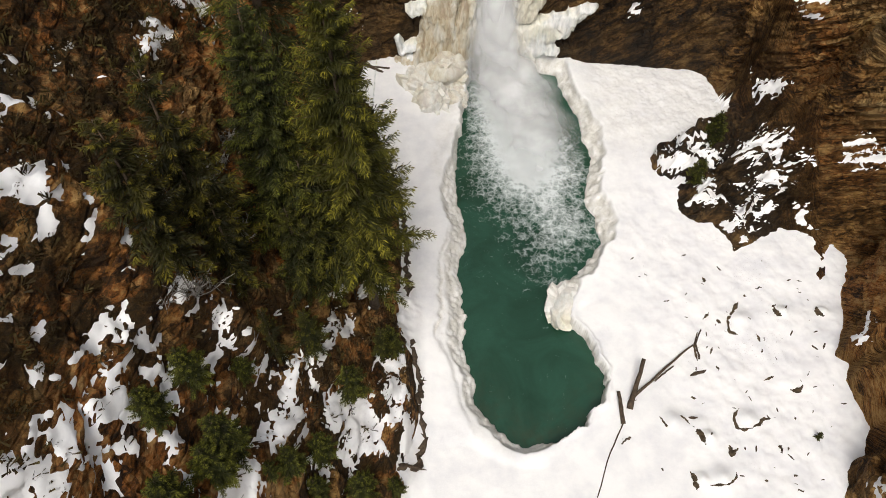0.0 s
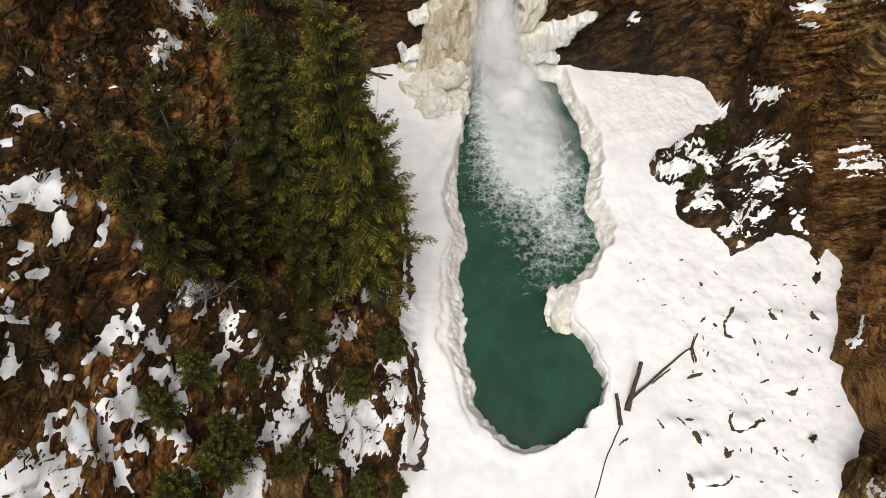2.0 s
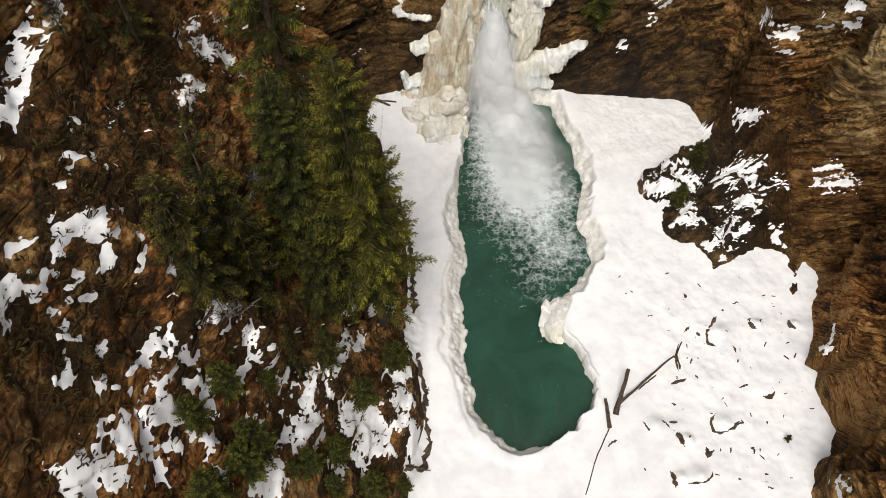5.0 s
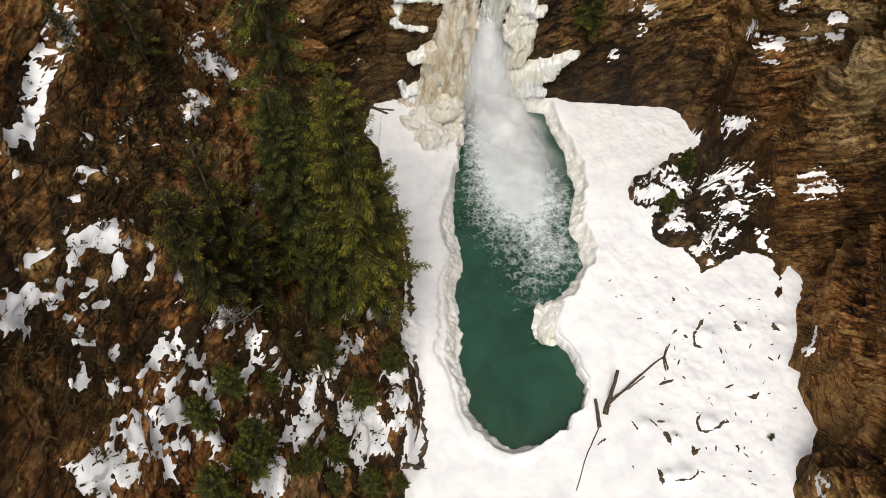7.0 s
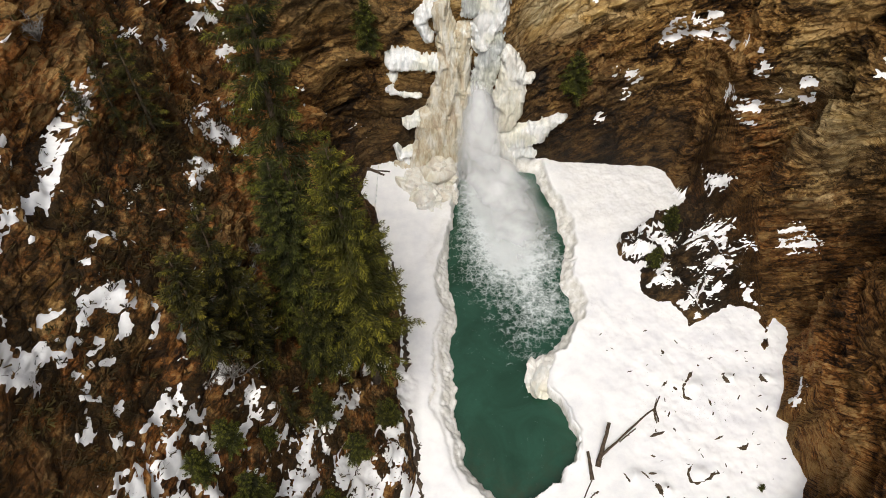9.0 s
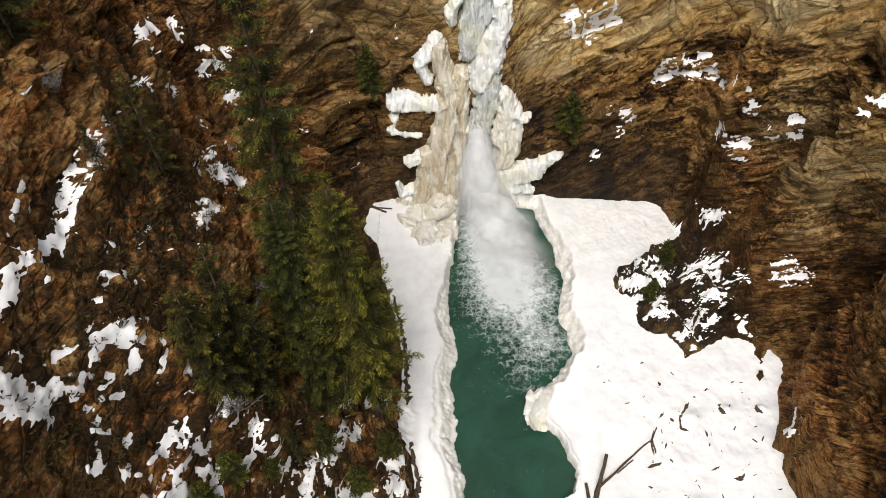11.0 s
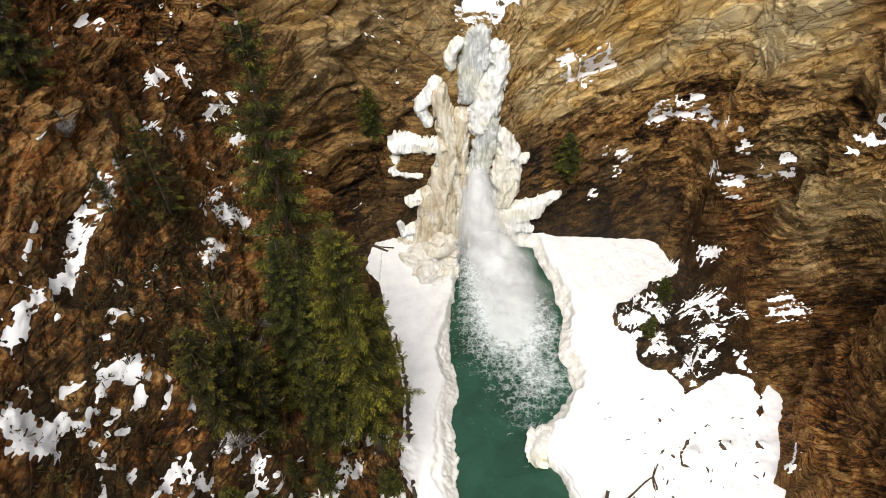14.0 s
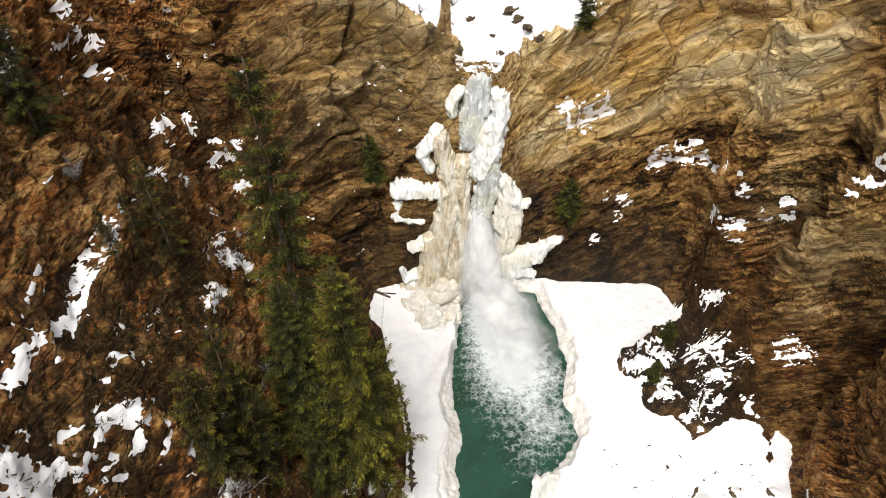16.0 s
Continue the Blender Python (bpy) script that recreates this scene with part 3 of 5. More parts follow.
sz = sz * (1 - rim) + np.minimum(slope_rim, sz) * rim
sz = -0.9 + (sz + 0.9) * smooth(-0.10, 0.12, shore)
corner = 0.42 * smooth(11, 16, flat[:, 0]) * smooth(41, 49, flat[:, 1]) + 0.12 * smooth(4, 1, flat[:, 0]) * smooth(22, 30, flat[:, 1])
snow_points = np.stack([flat[:, 0], flat[:, 1], sz], 1)
deep = shore > -0.4
snow_mesh = grid_mesh("snow", snow_points, NX, NY, keep=lambda q: deep[q].any(1), attrs={"ice": np.clip(rim * (0.55 + 0.45 * smooth(5, 8, flat[:, 0])) + 0.8 * crack + 0.25 * smooth(0.6, -0.4, crack_at) * (flat[:, 0] < 5) + corner, 0, 1), "speck": np.maximum(rough_ground, 1.2 * smooth(14.5, 18, flat[:, 0]) * smooth(45, 49, flat[:, 1]))})
snow_mesh.materials.append(snow_material)
tagged(new("snow", snow_mesh), "deep white snow over the frozen basin floor with an icy rim", "snow", kind="structure")


def snow_height(x, y):
    k = np.argmin((snow_points[:, 0] - x) ** 2 + (snow_points[:, 1] - y) ** 2)
    return float(snow_points[k, 2])


# ---- water ----
WX, WY = 90, 210
wx, wy = np.meshgrid(np.linspace(-1, 16, WX), np.linspace(15, 59.5, WY), indexing="ij")
lie = np.stack([wx.ravel(), wy.ravel(), np.zeros(wx.size)], 1)
axis_x = 4.8 + 0.23 * (57 - lie[:, 1])
spread = np.minimum(2.2 + 0.2 * (57 - lie[:, 1]), 5.0)
down = 57 - lie[:, 1]
foam_field = np.exp(-((lie[:, 0] - axis_x) / spread) ** 2) * smooth(31, 9, down + 4 * fbm(lie * 0.25, 3, 140))
foam_field = 0.66 * foam_field + 0.02 * smooth(30, 15, down)
lie[:, 2] = 0.12 * foam_field * fbm(lie * 1.2, 3, 141) + 0.25 * foam_field * fbm(lie * 0.5, 2, 142)
edge = polygon_distance(lie[:, 0], lie[:, 1], POOL)
water_mesh = grid_mesh("water", lie, WX, WY, attrs={"foam": foam_field, "shallow": smooth(-3.5, -0.5, edge) * smooth(26, 18, lie[:, 1])})
water_mesh.materials.append(water_material)
tagged(new("water", water_mesh), "green plunge pool water with white foam below the fall", "water", kind="structure")
# ---- END TERRAIN ----

# ---- snow patches and ice on the rock ----
lean = normals(rock_grid)
lean = blur(lean, 3).reshape(-1, 3)
lean = lean / (np.linalg.norm(lean, axis=1, keepdims=True) + 1e-9)
rest = lean * 0.7 + np.array([0, 0, 0.3])
rest = rest / np.linalg.norm(rest, axis=1, keepdims=True)
ragged = 0.30 * fbm(rock * 0.8, 3, 150) + 0.95 * fbm(rock * 2.6, 4, 151, 0.9)
settled = blur(rock_grid, 6).reshape(-1, 3)
proud = ((rock - settled) * rest).sum(1)
settled = settled + rest * np.maximum(proud, 0.25 * proud)[:, None] * 0.95


def stroke_field(strokes):
    """How far inside a chain of round dabs (x, y, z, radius) each rock point lies, in metres; and the points that matter."""
    s = np.array(strokes, float)
    low, high = (s[:, :3] - s[:, 3:] * 2.5).min(0) - 1.2, (s[:, :3] + s[:, 3:] * 2.5).max(0) + 1.2
    near = np.where(((rock > low) & (rock < high)).all(1))[0]
    p = rock[near]
    best = np.full(len(near), -9.0)
    for a, c in zip(s, s[1:] if len(s) > 1 else s):
        e = c[:3] - a[:3]
        t = np.clip(((p - a[:3]) @ e) / (e @ e + 1e-9), 0, 1)
        d = np.linalg.norm(p - a[:3] - t[:, None] * e, axis=1)
        best = np.maximum(best, a[3] + t * (c[3] - a[3]) - d)
    return near, best


def coat(name, strokes, thick, mat, rag, under):
    near, inside = stroke_field(strokes)
    size = float(np.mean([s[3] for s in strokes]))
    field = np.full(len(rock), -9.0)
    field[near] = inside + 0.05 + ragged[near] * rag * min(max(size, 0.30), 0.7)
    rise = thick * smooth(-0.05, 0.35 + 0.25 * thick, field) - 0.10
    shell = under + rest * rise[:, None]
    on = field > -0.22
    mesh = grid_mesh(name, shell, ROWS, COLS, wrap=True, keep=lambda q: on[q].any(1), attrs={"ice": np.zeros(len(rock)), "speck": np.zeros(len(rock))})
    mesh.materials.append(mat)
    return new(name, mesh)


def snow_patch(strokes):
    ob = coat("snow_patch", [(x, y, z, (1.42 if x < 0 else 1.28) * r + 0.08) for x, y, z, r in strokes], 0.16, snow_material, 1.35, settled)
    tagged(ob, "white snow patch lying on the brown rock", "snow", group="snow patches on the rock")


IX, IZ = 300, 340
ice_x, ice_z = np.meshgrid(np.linspace(-7, 18, IX), np.linspace(-0.3, 28, IZ), indexing="ij")
probe = np.linspace(48, 70, 500)
face_y = np.stack([np.interp(ice_z[k], np.maximum.accumulate(bed(np.full(500, ice_x[k, 0]), probe)) + 1e-4 * probe, probe) for k in range(IX)])
ice_p = np.stack([ice_x.ravel(), face_y.ravel(), ice_z.ravel()], 1)
knob1, k_gap, k_rnd, k_off = cells(ice_p * [0.9, 0.6, 0.55] + 0.3 * fbm(ice_p * 0.7, 2, 181)[:, None], 41)
knob2, k_gap2, k_rnd2, k_off2 = cells(ice_p * [2.3, 1.5, 1.4] + 7.7, 43)
drips = 0.6 - 2.0 * np.abs(fbm(ice_p * [1.9, 0.5, 0.35], 4, 183, 0.65))
crust = fbm(ice_p * [2.6, 1.0, 1.5], 4, 186, 0.7)
ice_fringe = fbm(ice_p * [6.0, 1, 3.0], 3, 187, 0.7)
ice_rag = fbm(ice_p * [0.9, 0.4, 0.6], 3, 184) + 0.6 * fbm(ice_p * [3, 1, 1.4], 2, 185)


def ice_sheet(look_of, strokes):
    thick, stain, label = {
        "left": (1.0, 0.85, "thick cream and rust-stained ice curtain beside the fall"),
        "upper": (0.5, 0.0, "grey-white frozen upper cascade of the waterfall"),
        "white": (0.9, 0.1, "white ice ridge beside the falling water"),
        "right": (1.0, 0.38, "pale yellowish ice curtain beside the fall"),
        "snow": (0.7, 0.05, "white snow-covered ice ledge on the dark cliff"),
        "tongue": (0.8, 0.15, "white ice tongue hanging over the pool edge")}[look_of]
    s_ = np.array(strokes, float)
    q = ice_p[:, [0, 2]]
    field = np.full(len(q), -9.0)
    for a, c in zip(s_, s_[1:] if len(s_) > 1 else s_):
        e = c[:2] - a[:2]
        t = np.clip(((q - a[:2]) @ e) / (e @ e + 1e-9), 0, 1)
        field = np.maximum(field, a[2] + t * (c[2] - a[2]) - np.linalg.norm(q - a[:2] - t[:, None] * e, axis=1))
    size = float(s_[:, 2].mean())
    field = field + 0.14 + 0.10 * size + 0.38 * min(size, 1.0) * ice_rag + 0.22 * ice_fringe
    inner = smooth(0, 0.5, field)
    swell = thick * smooth(-0.1, 0.6, field) * (0.8 + 0.12 * (0.6 - knob1) + 0.2 * k_rnd) + inner * (0.03 * (0.5 - knob2) + 0.26 * drips + 0.14 * crust)
    swell = swell + 0.35 - 2.2 * smooth(0.12, -0.35, field)
    p = ice_p - np.array([0, 1.0, 0]) * swell[:, None]
    mesh = grid_mesh("ice_curtain", p, IX, IZ, keep=lambda k: (field > -0.3)[k].any(1), attrs={"stained": np.full(len(p), stain), "glassy": np.full(len(p), 1.0 if look_of == "upper" else 0.0)})
    mesh.materials.append(ice_material)
    tagged(new("ice_curtain", mesh), label, "ice", group="ice curtains of the fall")


# patches begin
snow_patch([(-17.0, 16.3, 26.4, 0.12), (-17.0, 15.8, 26.4, 0.14), (-17.2, 15.5, 26.5, 0.12)])
snow_patch([(-17.2, 14.8, 26.5, 0.14), (-17.0, 15.2, 26.0, 0.18), (-16.8, 15.5, 25.6, 0.16)])
snow_patch([(-16.5, 20.3, 26.5, 0.15), (-16.3, 19.6, 27.1, 0.12)])
snow_patch([(-17.1, 14.1, 26.5, 0.12), (-17.2, 13.7, 26.1, 0.12)])
snow_patch([(-17.0, 13.0, 26.3, 0.17), (-16.8, 13.2, 25.9, 0.20), (-16.6, 13.2, 25.5, 0.12)])
snow_patch([(-16.0, 13.9, 24.4, 0.12), (-16.0, 13.5, 24.3, 0.12), (-16.1, 13.3, 24.5, 0.12)])
snow_patch([(-16.7, 12.1, 25.4, 0.18), (-16.6, 11.6, 25.2, 0.26), (-16.7, 11.2, 25.5, 0.17), (-16.3, 11.2, 25.1, 0.12)])
snow_patch([(-15.8, 12.1, 23.9, 0.12), (-15.6, 11.6, 23.9, 0.18), (-15.6, 11.1, 23.9, 0.12)])
snow_patch([(-14.8, 15.3, 22.2, 0.20), (-14.5, 15.0, 22.0, 0.31), (-14.8, 14.6, 22.3, 0.23), (-15.0, 13.9, 22.2, 0.20), (-14.9, 13.2, 22.9, 0.17), (-15.0, 12.7, 23.1, 0.17)])
snow_patch([(-14.1, 15.7, 21.8, 0.12), (-14.0, 15.4, 21.6, 0.12)])
snow_patch([(-13.5, 14.9, 20.6, 0.26), (-13.8, 14.7, 21.4, 0.26), (-13.7, 14.1, 21.2, 0.26), (-13.9, 13.6, 21.2, 0.25), (-14.1, 13.0, 21.5, 0.25), (-14.0, 12.5, 21.3, 0.25), (-13.7, 12.1, 20.5, 0.35), (-14.1, 11.4, 21.2, 0.49), (-14.3, 11.2, 21.7, 0.24)])
snow_patch([(-13.7, 11.7, 20.2, 0.35), (-13.4, 11.7, 19.8, 0.20), (-13.6, 11.1, 20.1, 0.15), (-13.7, 10.8, 19.9, 0.12)])
snow_patch([(-15.3, 11.8, 23.5, 0.14), (-15.2, 12.0, 23.3, 0.12)])
snow_patch([(-15.1, 10.6, 23.1, 0.14), (-15.0, 10.9, 23.0, 0.14), (-14.9, 10.9, 22.4, 0.14), (-15.0, 10.6, 22.6, 0.14)])
snow_patch([(-15.0, 12.2, 22.6, 0.12), (-15.0, 11.9, 22.7, 0.12)])
snow_patch([(-15.0, 9.7, 22.8, 0.32), (-14.6, 9.9, 22.2, 0.51), (-14.5, 10.4, 20.9, 0.34), (-14.4, 9.4, 22.2, 0.37), (-14.4, 9.5, 20.9, 0.24)])
snow_patch([(-13.8, 10.3, 19.9, 0.20), (-13.3, 10.5, 19.3, 0.23)])
snow_patch([(-13.9, 9.5, 19.7, 0.29), (-13.7, 9.1, 19.3, 0.20)])
snow_patch([(-15.4, 10.1, 23.5, 0.12), (-15.4, 9.6, 23.6, 0.15), (-15.4, 9.0, 23.4, 0.20), (-15.3, 8.5, 23.2, 0.26)])
snow_patch([(-15.9, 7.8, 24.1, 0.21), (-15.7, 7.7, 23.6, 0.55), (-15.3, 8.1, 22.9, 0.65), (-14.9, 7.9, 22.2, 0.57), (-14.6, 7.9, 21.9, 0.36)])
snow_patch([(-15.6, 7.3, 23.1, 0.55)])
snow_patch([(-13.4, 13.7, 19.8, 0.21), (-13.0, 14.2, 19.4, 0.21), (-12.9, 14.1, 18.9, 0.19)])
snow_patch([(-13.0, 13.4, 18.9, 0.21), (-12.7, 13.2, 18.2, 0.19)])
snow_patch([(-13.2, 13.4, 19.4, 0.13)])
snow_patch([(-13.0, 11.3, 18.6, 0.21), (-12.5, 11.5, 18.1, 0.26), (-12.1, 11.3, 17.5, 0.21), (-12.2, 10.8, 17.7, 0.18)])
snow_patch([(-11.7, 10.0, 16.8, 0.13), (-11.2, 9.4, 17.0, 0.16), (-11.0, 9.2, 16.6, 0.13)])
snow_patch([(-11.6, 18.1, 17.6, 0.30), (-11.2, 18.0, 17.2, 0.30)])
snow_patch([(-11.8, 17.3, 17.9, 0.12)])
snow_patch([(-11.7, 16.9, 17.4, 0.15)])
snow_patch([(-11.6, 16.5, 16.5, 0.24), (-11.9, 15.9, 16.7, 0.18), (-12.0, 15.5, 16.9, 0.15)])
snow_patch([(-10.8, 17.3, 16.7, 0.21), (-11.2, 17.0, 16.5, 0.18)])
snow_patch([(-10.3, 17.8, 16.3, 0.18), (-10.1, 18.1, 15.5, 0.19)])
snow_patch([(-9.9, 17.9, 13.2, 0.20), (-9.9, 17.2, 13.4, 0.26), (-10.2, 16.6, 14.1, 0.19)])
snow_patch([(-10.2, 17.2, 15.8, 0.12)])
snow_patch([(-10.7, 16.7, 15.2, 0.12)])
snow_patch([(-10.6, 15.6, 15.2, 0.12)])
snow_patch([(-9.6, 17.2, 12.8, 0.16), (-9.1, 17.0, 12.5, 0.13)])
snow_patch([(-9.4, 16.0, 13.0, 0.19), (-9.0, 16.0, 12.2, 0.16)])
snow_patch([(-10.5, 14.9, 14.4, 0.12)])
snow_patch([(-10.0, 14.8, 13.4, 0.12)])
snow_patch([(-9.4, 14.8, 13.0, 0.12)])
snow_patch([(-9.3, 14.7, 12.7, 0.12)])
snow_patch([(-9.7, 13.8, 12.7, 0.15), (-9.8, 13.2, 13.0, 0.12)])
snow_patch([(-9.7, 12.6, 13.6, 0.12)])
snow_patch([(-10.6, 13.6, 14.9, 0.18), (-10.5, 13.2, 14.4, 0.18)])
snow_patch([(-10.8, 13.7, 15.5, 0.12)])
snow_patch([(-7.3, 23.5, 8.3, 0.19), (-7.0, 22.0, 9.1, 0.26), (-7.1, 20.2, 10.2, 0.28), (-7.5, 18.7, 11.4, 0.34), (-8.2, 18.1, 11.9, 0.34), (-8.4, 17.3, 12.1, 0.40), (-8.4, 16.1, 12.1, 0.39), (-8.5, 15.5, 12.2, 0.26)])
snow_patch([(-7.6, 18.0, 11.1, 0.20), (-7.2, 18.5, 10.8, 0.14)])
snow_patch([(-7.7, 17.5, 10.5, 0.20)])
snow_patch([(-7.7, 16.5, 10.6, 0.13)])
snow_patch([(-6.9, 22.8, 8.3, 0.19), (-6.5, 22.1, 8.0, 0.34), (-6.3, 23.3, 7.0, 0.16)])
snow_patch([(-5.7, 22.2, 7.4, 0.12)])
snow_patch([(-6.6, 17.3, 8.1, 0.43), (-5.4, 18.2, 6.3, 0.37), (-4.7, 18.6, 5.9, 0.23)])
snow_patch([(-6.5, 16.3, 8.1, 0.77), (-5.4, 17.3, 5.7, 0.82), (-4.7, 16.9, 4.8, 0.68)])
snow_patch([(-5.6, 15.8, 6.1, 0.65), (-4.1, 15.8, 4.6, 0.45)])
snow_patch([(-6.2, 14.8, 6.4, 0.28), (-5.9, 14.5, 5.6, 0.29)])
snow_patch([(-8.0, 15.4, 11.2, 0.33), (-8.3, 14.3, 12.3, 0.50), (-8.8, 13.7, 12.6, 0.43), (-9.0, 13.1, 12.6, 0.31)])
snow_patch([(-8.0, 14.3, 10.6, 0.46)])
snow_patch([(-7.5, 13.5, 8.6, 0.34), (-7.0, 13.4, 7.3, 0.21)])
snow_patch([(-7.6, 12.2, 8.4, 0.20)])
snow_patch([(-9.8, 11.4, 14.7, 0.40), (-10.1, 10.6, 15.4, 0.56), (-9.7, 11.2, 14.0, 0.52), (-9.2, 10.8, 13.3, 0.41)])
snow_patch([(-10.3, 9.8, 15.3, 0.49), (-9.6, 10.1, 13.4, 0.40)])
snow_patch([(-3.7, 19.1, 5.2, 0.46), (-3.3, 19.9, 4.8, 0.62), (-2.6, 19.7, 3.9, 0.55)])
snow_patch([(-3.4, 21.4, 4.7, 0.40), (-2.9, 22.9, 3.5, 0.41), (-2.7, 22.1, 3.4, 0.33)])
snow_patch([(-3.6, 17.8, 4.5, 0.38), (-2.7, 18.2, 4.1, 0.46), (-2.2, 17.8, 2.3, 0.47), (-2.5, 16.5, 2.7, 0.54), (-2.0, 16.7, 1.1, 0.40)])
snow_patch([(-2.9, 15.3, 2.7, 0.31)])
snow_patch([(-7.2, 25.2, 9.2, 0.39), (-6.6, 25.7, 7.7, 0.32)])
snow_patch([(-5.3, 26.1, 6.6, 0.20), (-4.6, 27.0, 5.5, 0.33), (-4.1, 28.2, 4.3, 0.22)])
snow_patch([(-4.9, 25.4, 6.6, 0.20)])
snow_patch([(-4.5, 21.3, 5.8, 0.19)])
snow_patch([(-6.0, 18.4, 7.7, 0.12), (-5.9, 18.7, 7.8, 0.12)])
snow_patch([(-12.6, 18.2, 20.3, 0.22), (-12.4, 17.3, 20.2, 0.17)])
snow_patch([(-12.1, 18.1, 19.1, 0.17)])
snow_patch([(-14.4, 19.1, 23.1, 0.12), (-14.2, 18.8, 23.0, 0.12)])
snow_patch([(-14.1, 17.5, 23.0, 0.12)])
snow_patch([(29.8, 50.9, 3.3, 0.43), (30.3, 50.2, 3.6, 0.53), (31.0, 49.7, 4.5, 0.42)])
snow_patch([(30.0, 50.1, 3.0, 0.38)])
snow_patch([(26.6, 50.2, 1.0, 0.28), (23.3, 46.1, 3.9, 0.41), (22.4, 46.3, 2.7, 0.47), (20.9, 44.5, 3.0, 0.46), (20.0, 44.2, 2.4, 0.36), (19.1, 43.5, 2.3, 0.31)])
snow_patch([(19.7, 42.1, 2.3, 0.66), (20.9, 42.2, 2.3, 0.66), (22.0, 42.2, 2.9, 0.50), (23.0, 42.8, 2.6, 0.61), (23.8, 42.0, 2.8, 0.60)])
snow_patch([(22.0, 41.0, 3.1, 0.40)])
snow_patch([(20.9, 40.9, 1.3, 0.41), (20.2, 40.6, 1.1, 0.30)])
snow_patch([(22.2, 39.1, 2.8, 0.59), (21.8, 38.3, 2.6, 0.58), (23.0, 37.8, 2.7, 0.48), (23.7, 37.4, 2.8, 0.29)])
snow_patch([(21.0, 38.0, 1.8, 0.25)])
snow_patch([(25.1, 42.7, 4.0, 0.25)])
snow_patch([(24.2, 41.5, 3.9, 0.30)])
snow_patch([(25.5, 40.8, 5.6, 0.57), (27.0, 42.1, 5.0, 0.49), (27.6, 41.1, 5.9, 0.57), (28.6, 41.4, 6.1, 0.29)])
snow_patch([(26.6, 40.3, 5.4, 0.48), (28.1, 40.6, 5.1, 0.39)])
snow_patch([(24.9, 40.0, 5.4, 0.48), (25.8, 39.5, 5.2, 0.29)])
snow_patch([(26.5, 38.8, 4.2, 0.38), (27.5, 39.2, 4.2, 0.43), (27.9, 38.3, 3.8, 0.29)])
snow_patch([(28.6, 38.8, 4.2, 0.29)])
snow_patch([(29.0, 39.2, 4.9, 0.29)])
snow_patch([(30.3, 40.7, 5.0, 0.19), (30.7, 40.4, 4.6, 0.15)])
snow_patch([(26.1, 37.5, 3.1, 0.38), (25.7, 36.9, 2.4, 0.48), (24.3, 35.5, 2.7, 0.47), (23.9, 35.6, 1.8, 0.38)])
snow_patch([(27.1, 37.3, 1.9, 0.39), (26.7, 36.7, 1.5, 0.29)])
snow_patch([(25.2, 38.8, 3.1, 0.24)])
snow_patch([(26.0, 35.7, 1.4, 0.19)])
snow_patch([(25.0, 34.4, 1.5, 0.29)])
snow_patch([(30.1, 37.1, 2.2, 0.24), (30.3, 36.3, 1.6, 0.29), (30.6, 35.8, 1.4, 0.24)])
snow_patch([(33.7, 40.4, 6.3, 0.33), (34.6, 40.6, 6.5, 0.33), (34.7, 39.5, 7.0, 0.23)])
snow_patch([(33.2, 39.4, 6.1, 0.23)])
snow_patch([(34.0, 39.0, 6.1, 0.28), (34.8, 38.8, 6.7, 0.37), (35.7, 38.8, 6.4, 0.37)])
snow_patch([(27.7, 43.7, 5.0, 0.20)])
snow_patch([(30.8, 25.4, 4.6, 0.17), (30.1, 24.1, 4.0, 0.29), (30.0, 24.4, 3.0, 0.17)])
snow_patch([(27.4, 13.0, 4.6, 0.29), (27.4, 13.5, 4.0, 0.18)])
snow_patch([(-20.1, 31.6, 32.1, 0.19), (-20.4, 30.2, 31.8, 0.22), (-20.6, 29.1, 31.8, 0.22)])
snow_patch([(-20.7, 28.7, 31.1, 0.30), (-21.0, 27.9, 31.3, 0.33), (-21.2, 27.2, 31.0, 0.29), (-20.9, 25.4, 30.9, 0.31), (-20.5, 24.3, 30.8, 0.24), (-20.5, 23.0, 30.9, 0.27), (-20.6, 21.8, 31.4, 0.26), (-20.3, 19.9, 32.4, 0.22), (-20.4, 19.1, 32.6, 0.21), (-20.4, 18.3, 32.9, 0.30), (-20.5, 17.7, 32.4, 0.41), (-20.4, 16.8, 32.4, 0.35), (-20.4, 16.1, 32.6, 0.17)])
snow_patch([(-22.2, 24.8, 33.4, 0.13), (-21.7, 23.3, 33.6, 0.16), (-21.4, 21.8, 33.6, 0.16)])
snow_patch([(-21.2, 20.6, 33.5, 0.12)])
snow_patch([(-23.5, 50.3, 29.1, 0.26), (-23.4, 48.9, 29.2, 0.40), (-22.6, 46.7, 29.8, 0.19)])
snow_patch([(-22.1, 52.1, 28.1, 0.21), (-21.9, 51.5, 27.6, 0.21)])
snow_patch([(-20.8, 39.9, 30.0, 0.22), (-20.5, 40.2, 30.1, 0.18)])
snow_patch([(-20.2, 43.6, 27.2, 0.38), (-19.8, 41.2, 28.8, 0.14)])
snow_patch([(-20.3, 52.8, 25.2, 0.27), (-20.0, 52.0, 24.7, 0.49), (-19.1, 52.7, 24.2, 0.39), (-17.9, 52.6, 24.6, 0.33)])
snow_patch([(-20.6, 51.7, 24.0, 0.27)])
snow_patch([(-14.9, 53.8, 22.7, 0.40), (-15.4, 53.2, 22.4, 0.23)])
snow_patch([(-18.7, 51.0, 21.1, 0.33), (-18.4, 51.3, 21.3, 0.28)])
snow_patch([(-17.5, 41.3, 22.9, 0.24), (-17.3, 39.8, 23.2, 0.24), (-17.4, 38.1, 23.9, 0.19)])
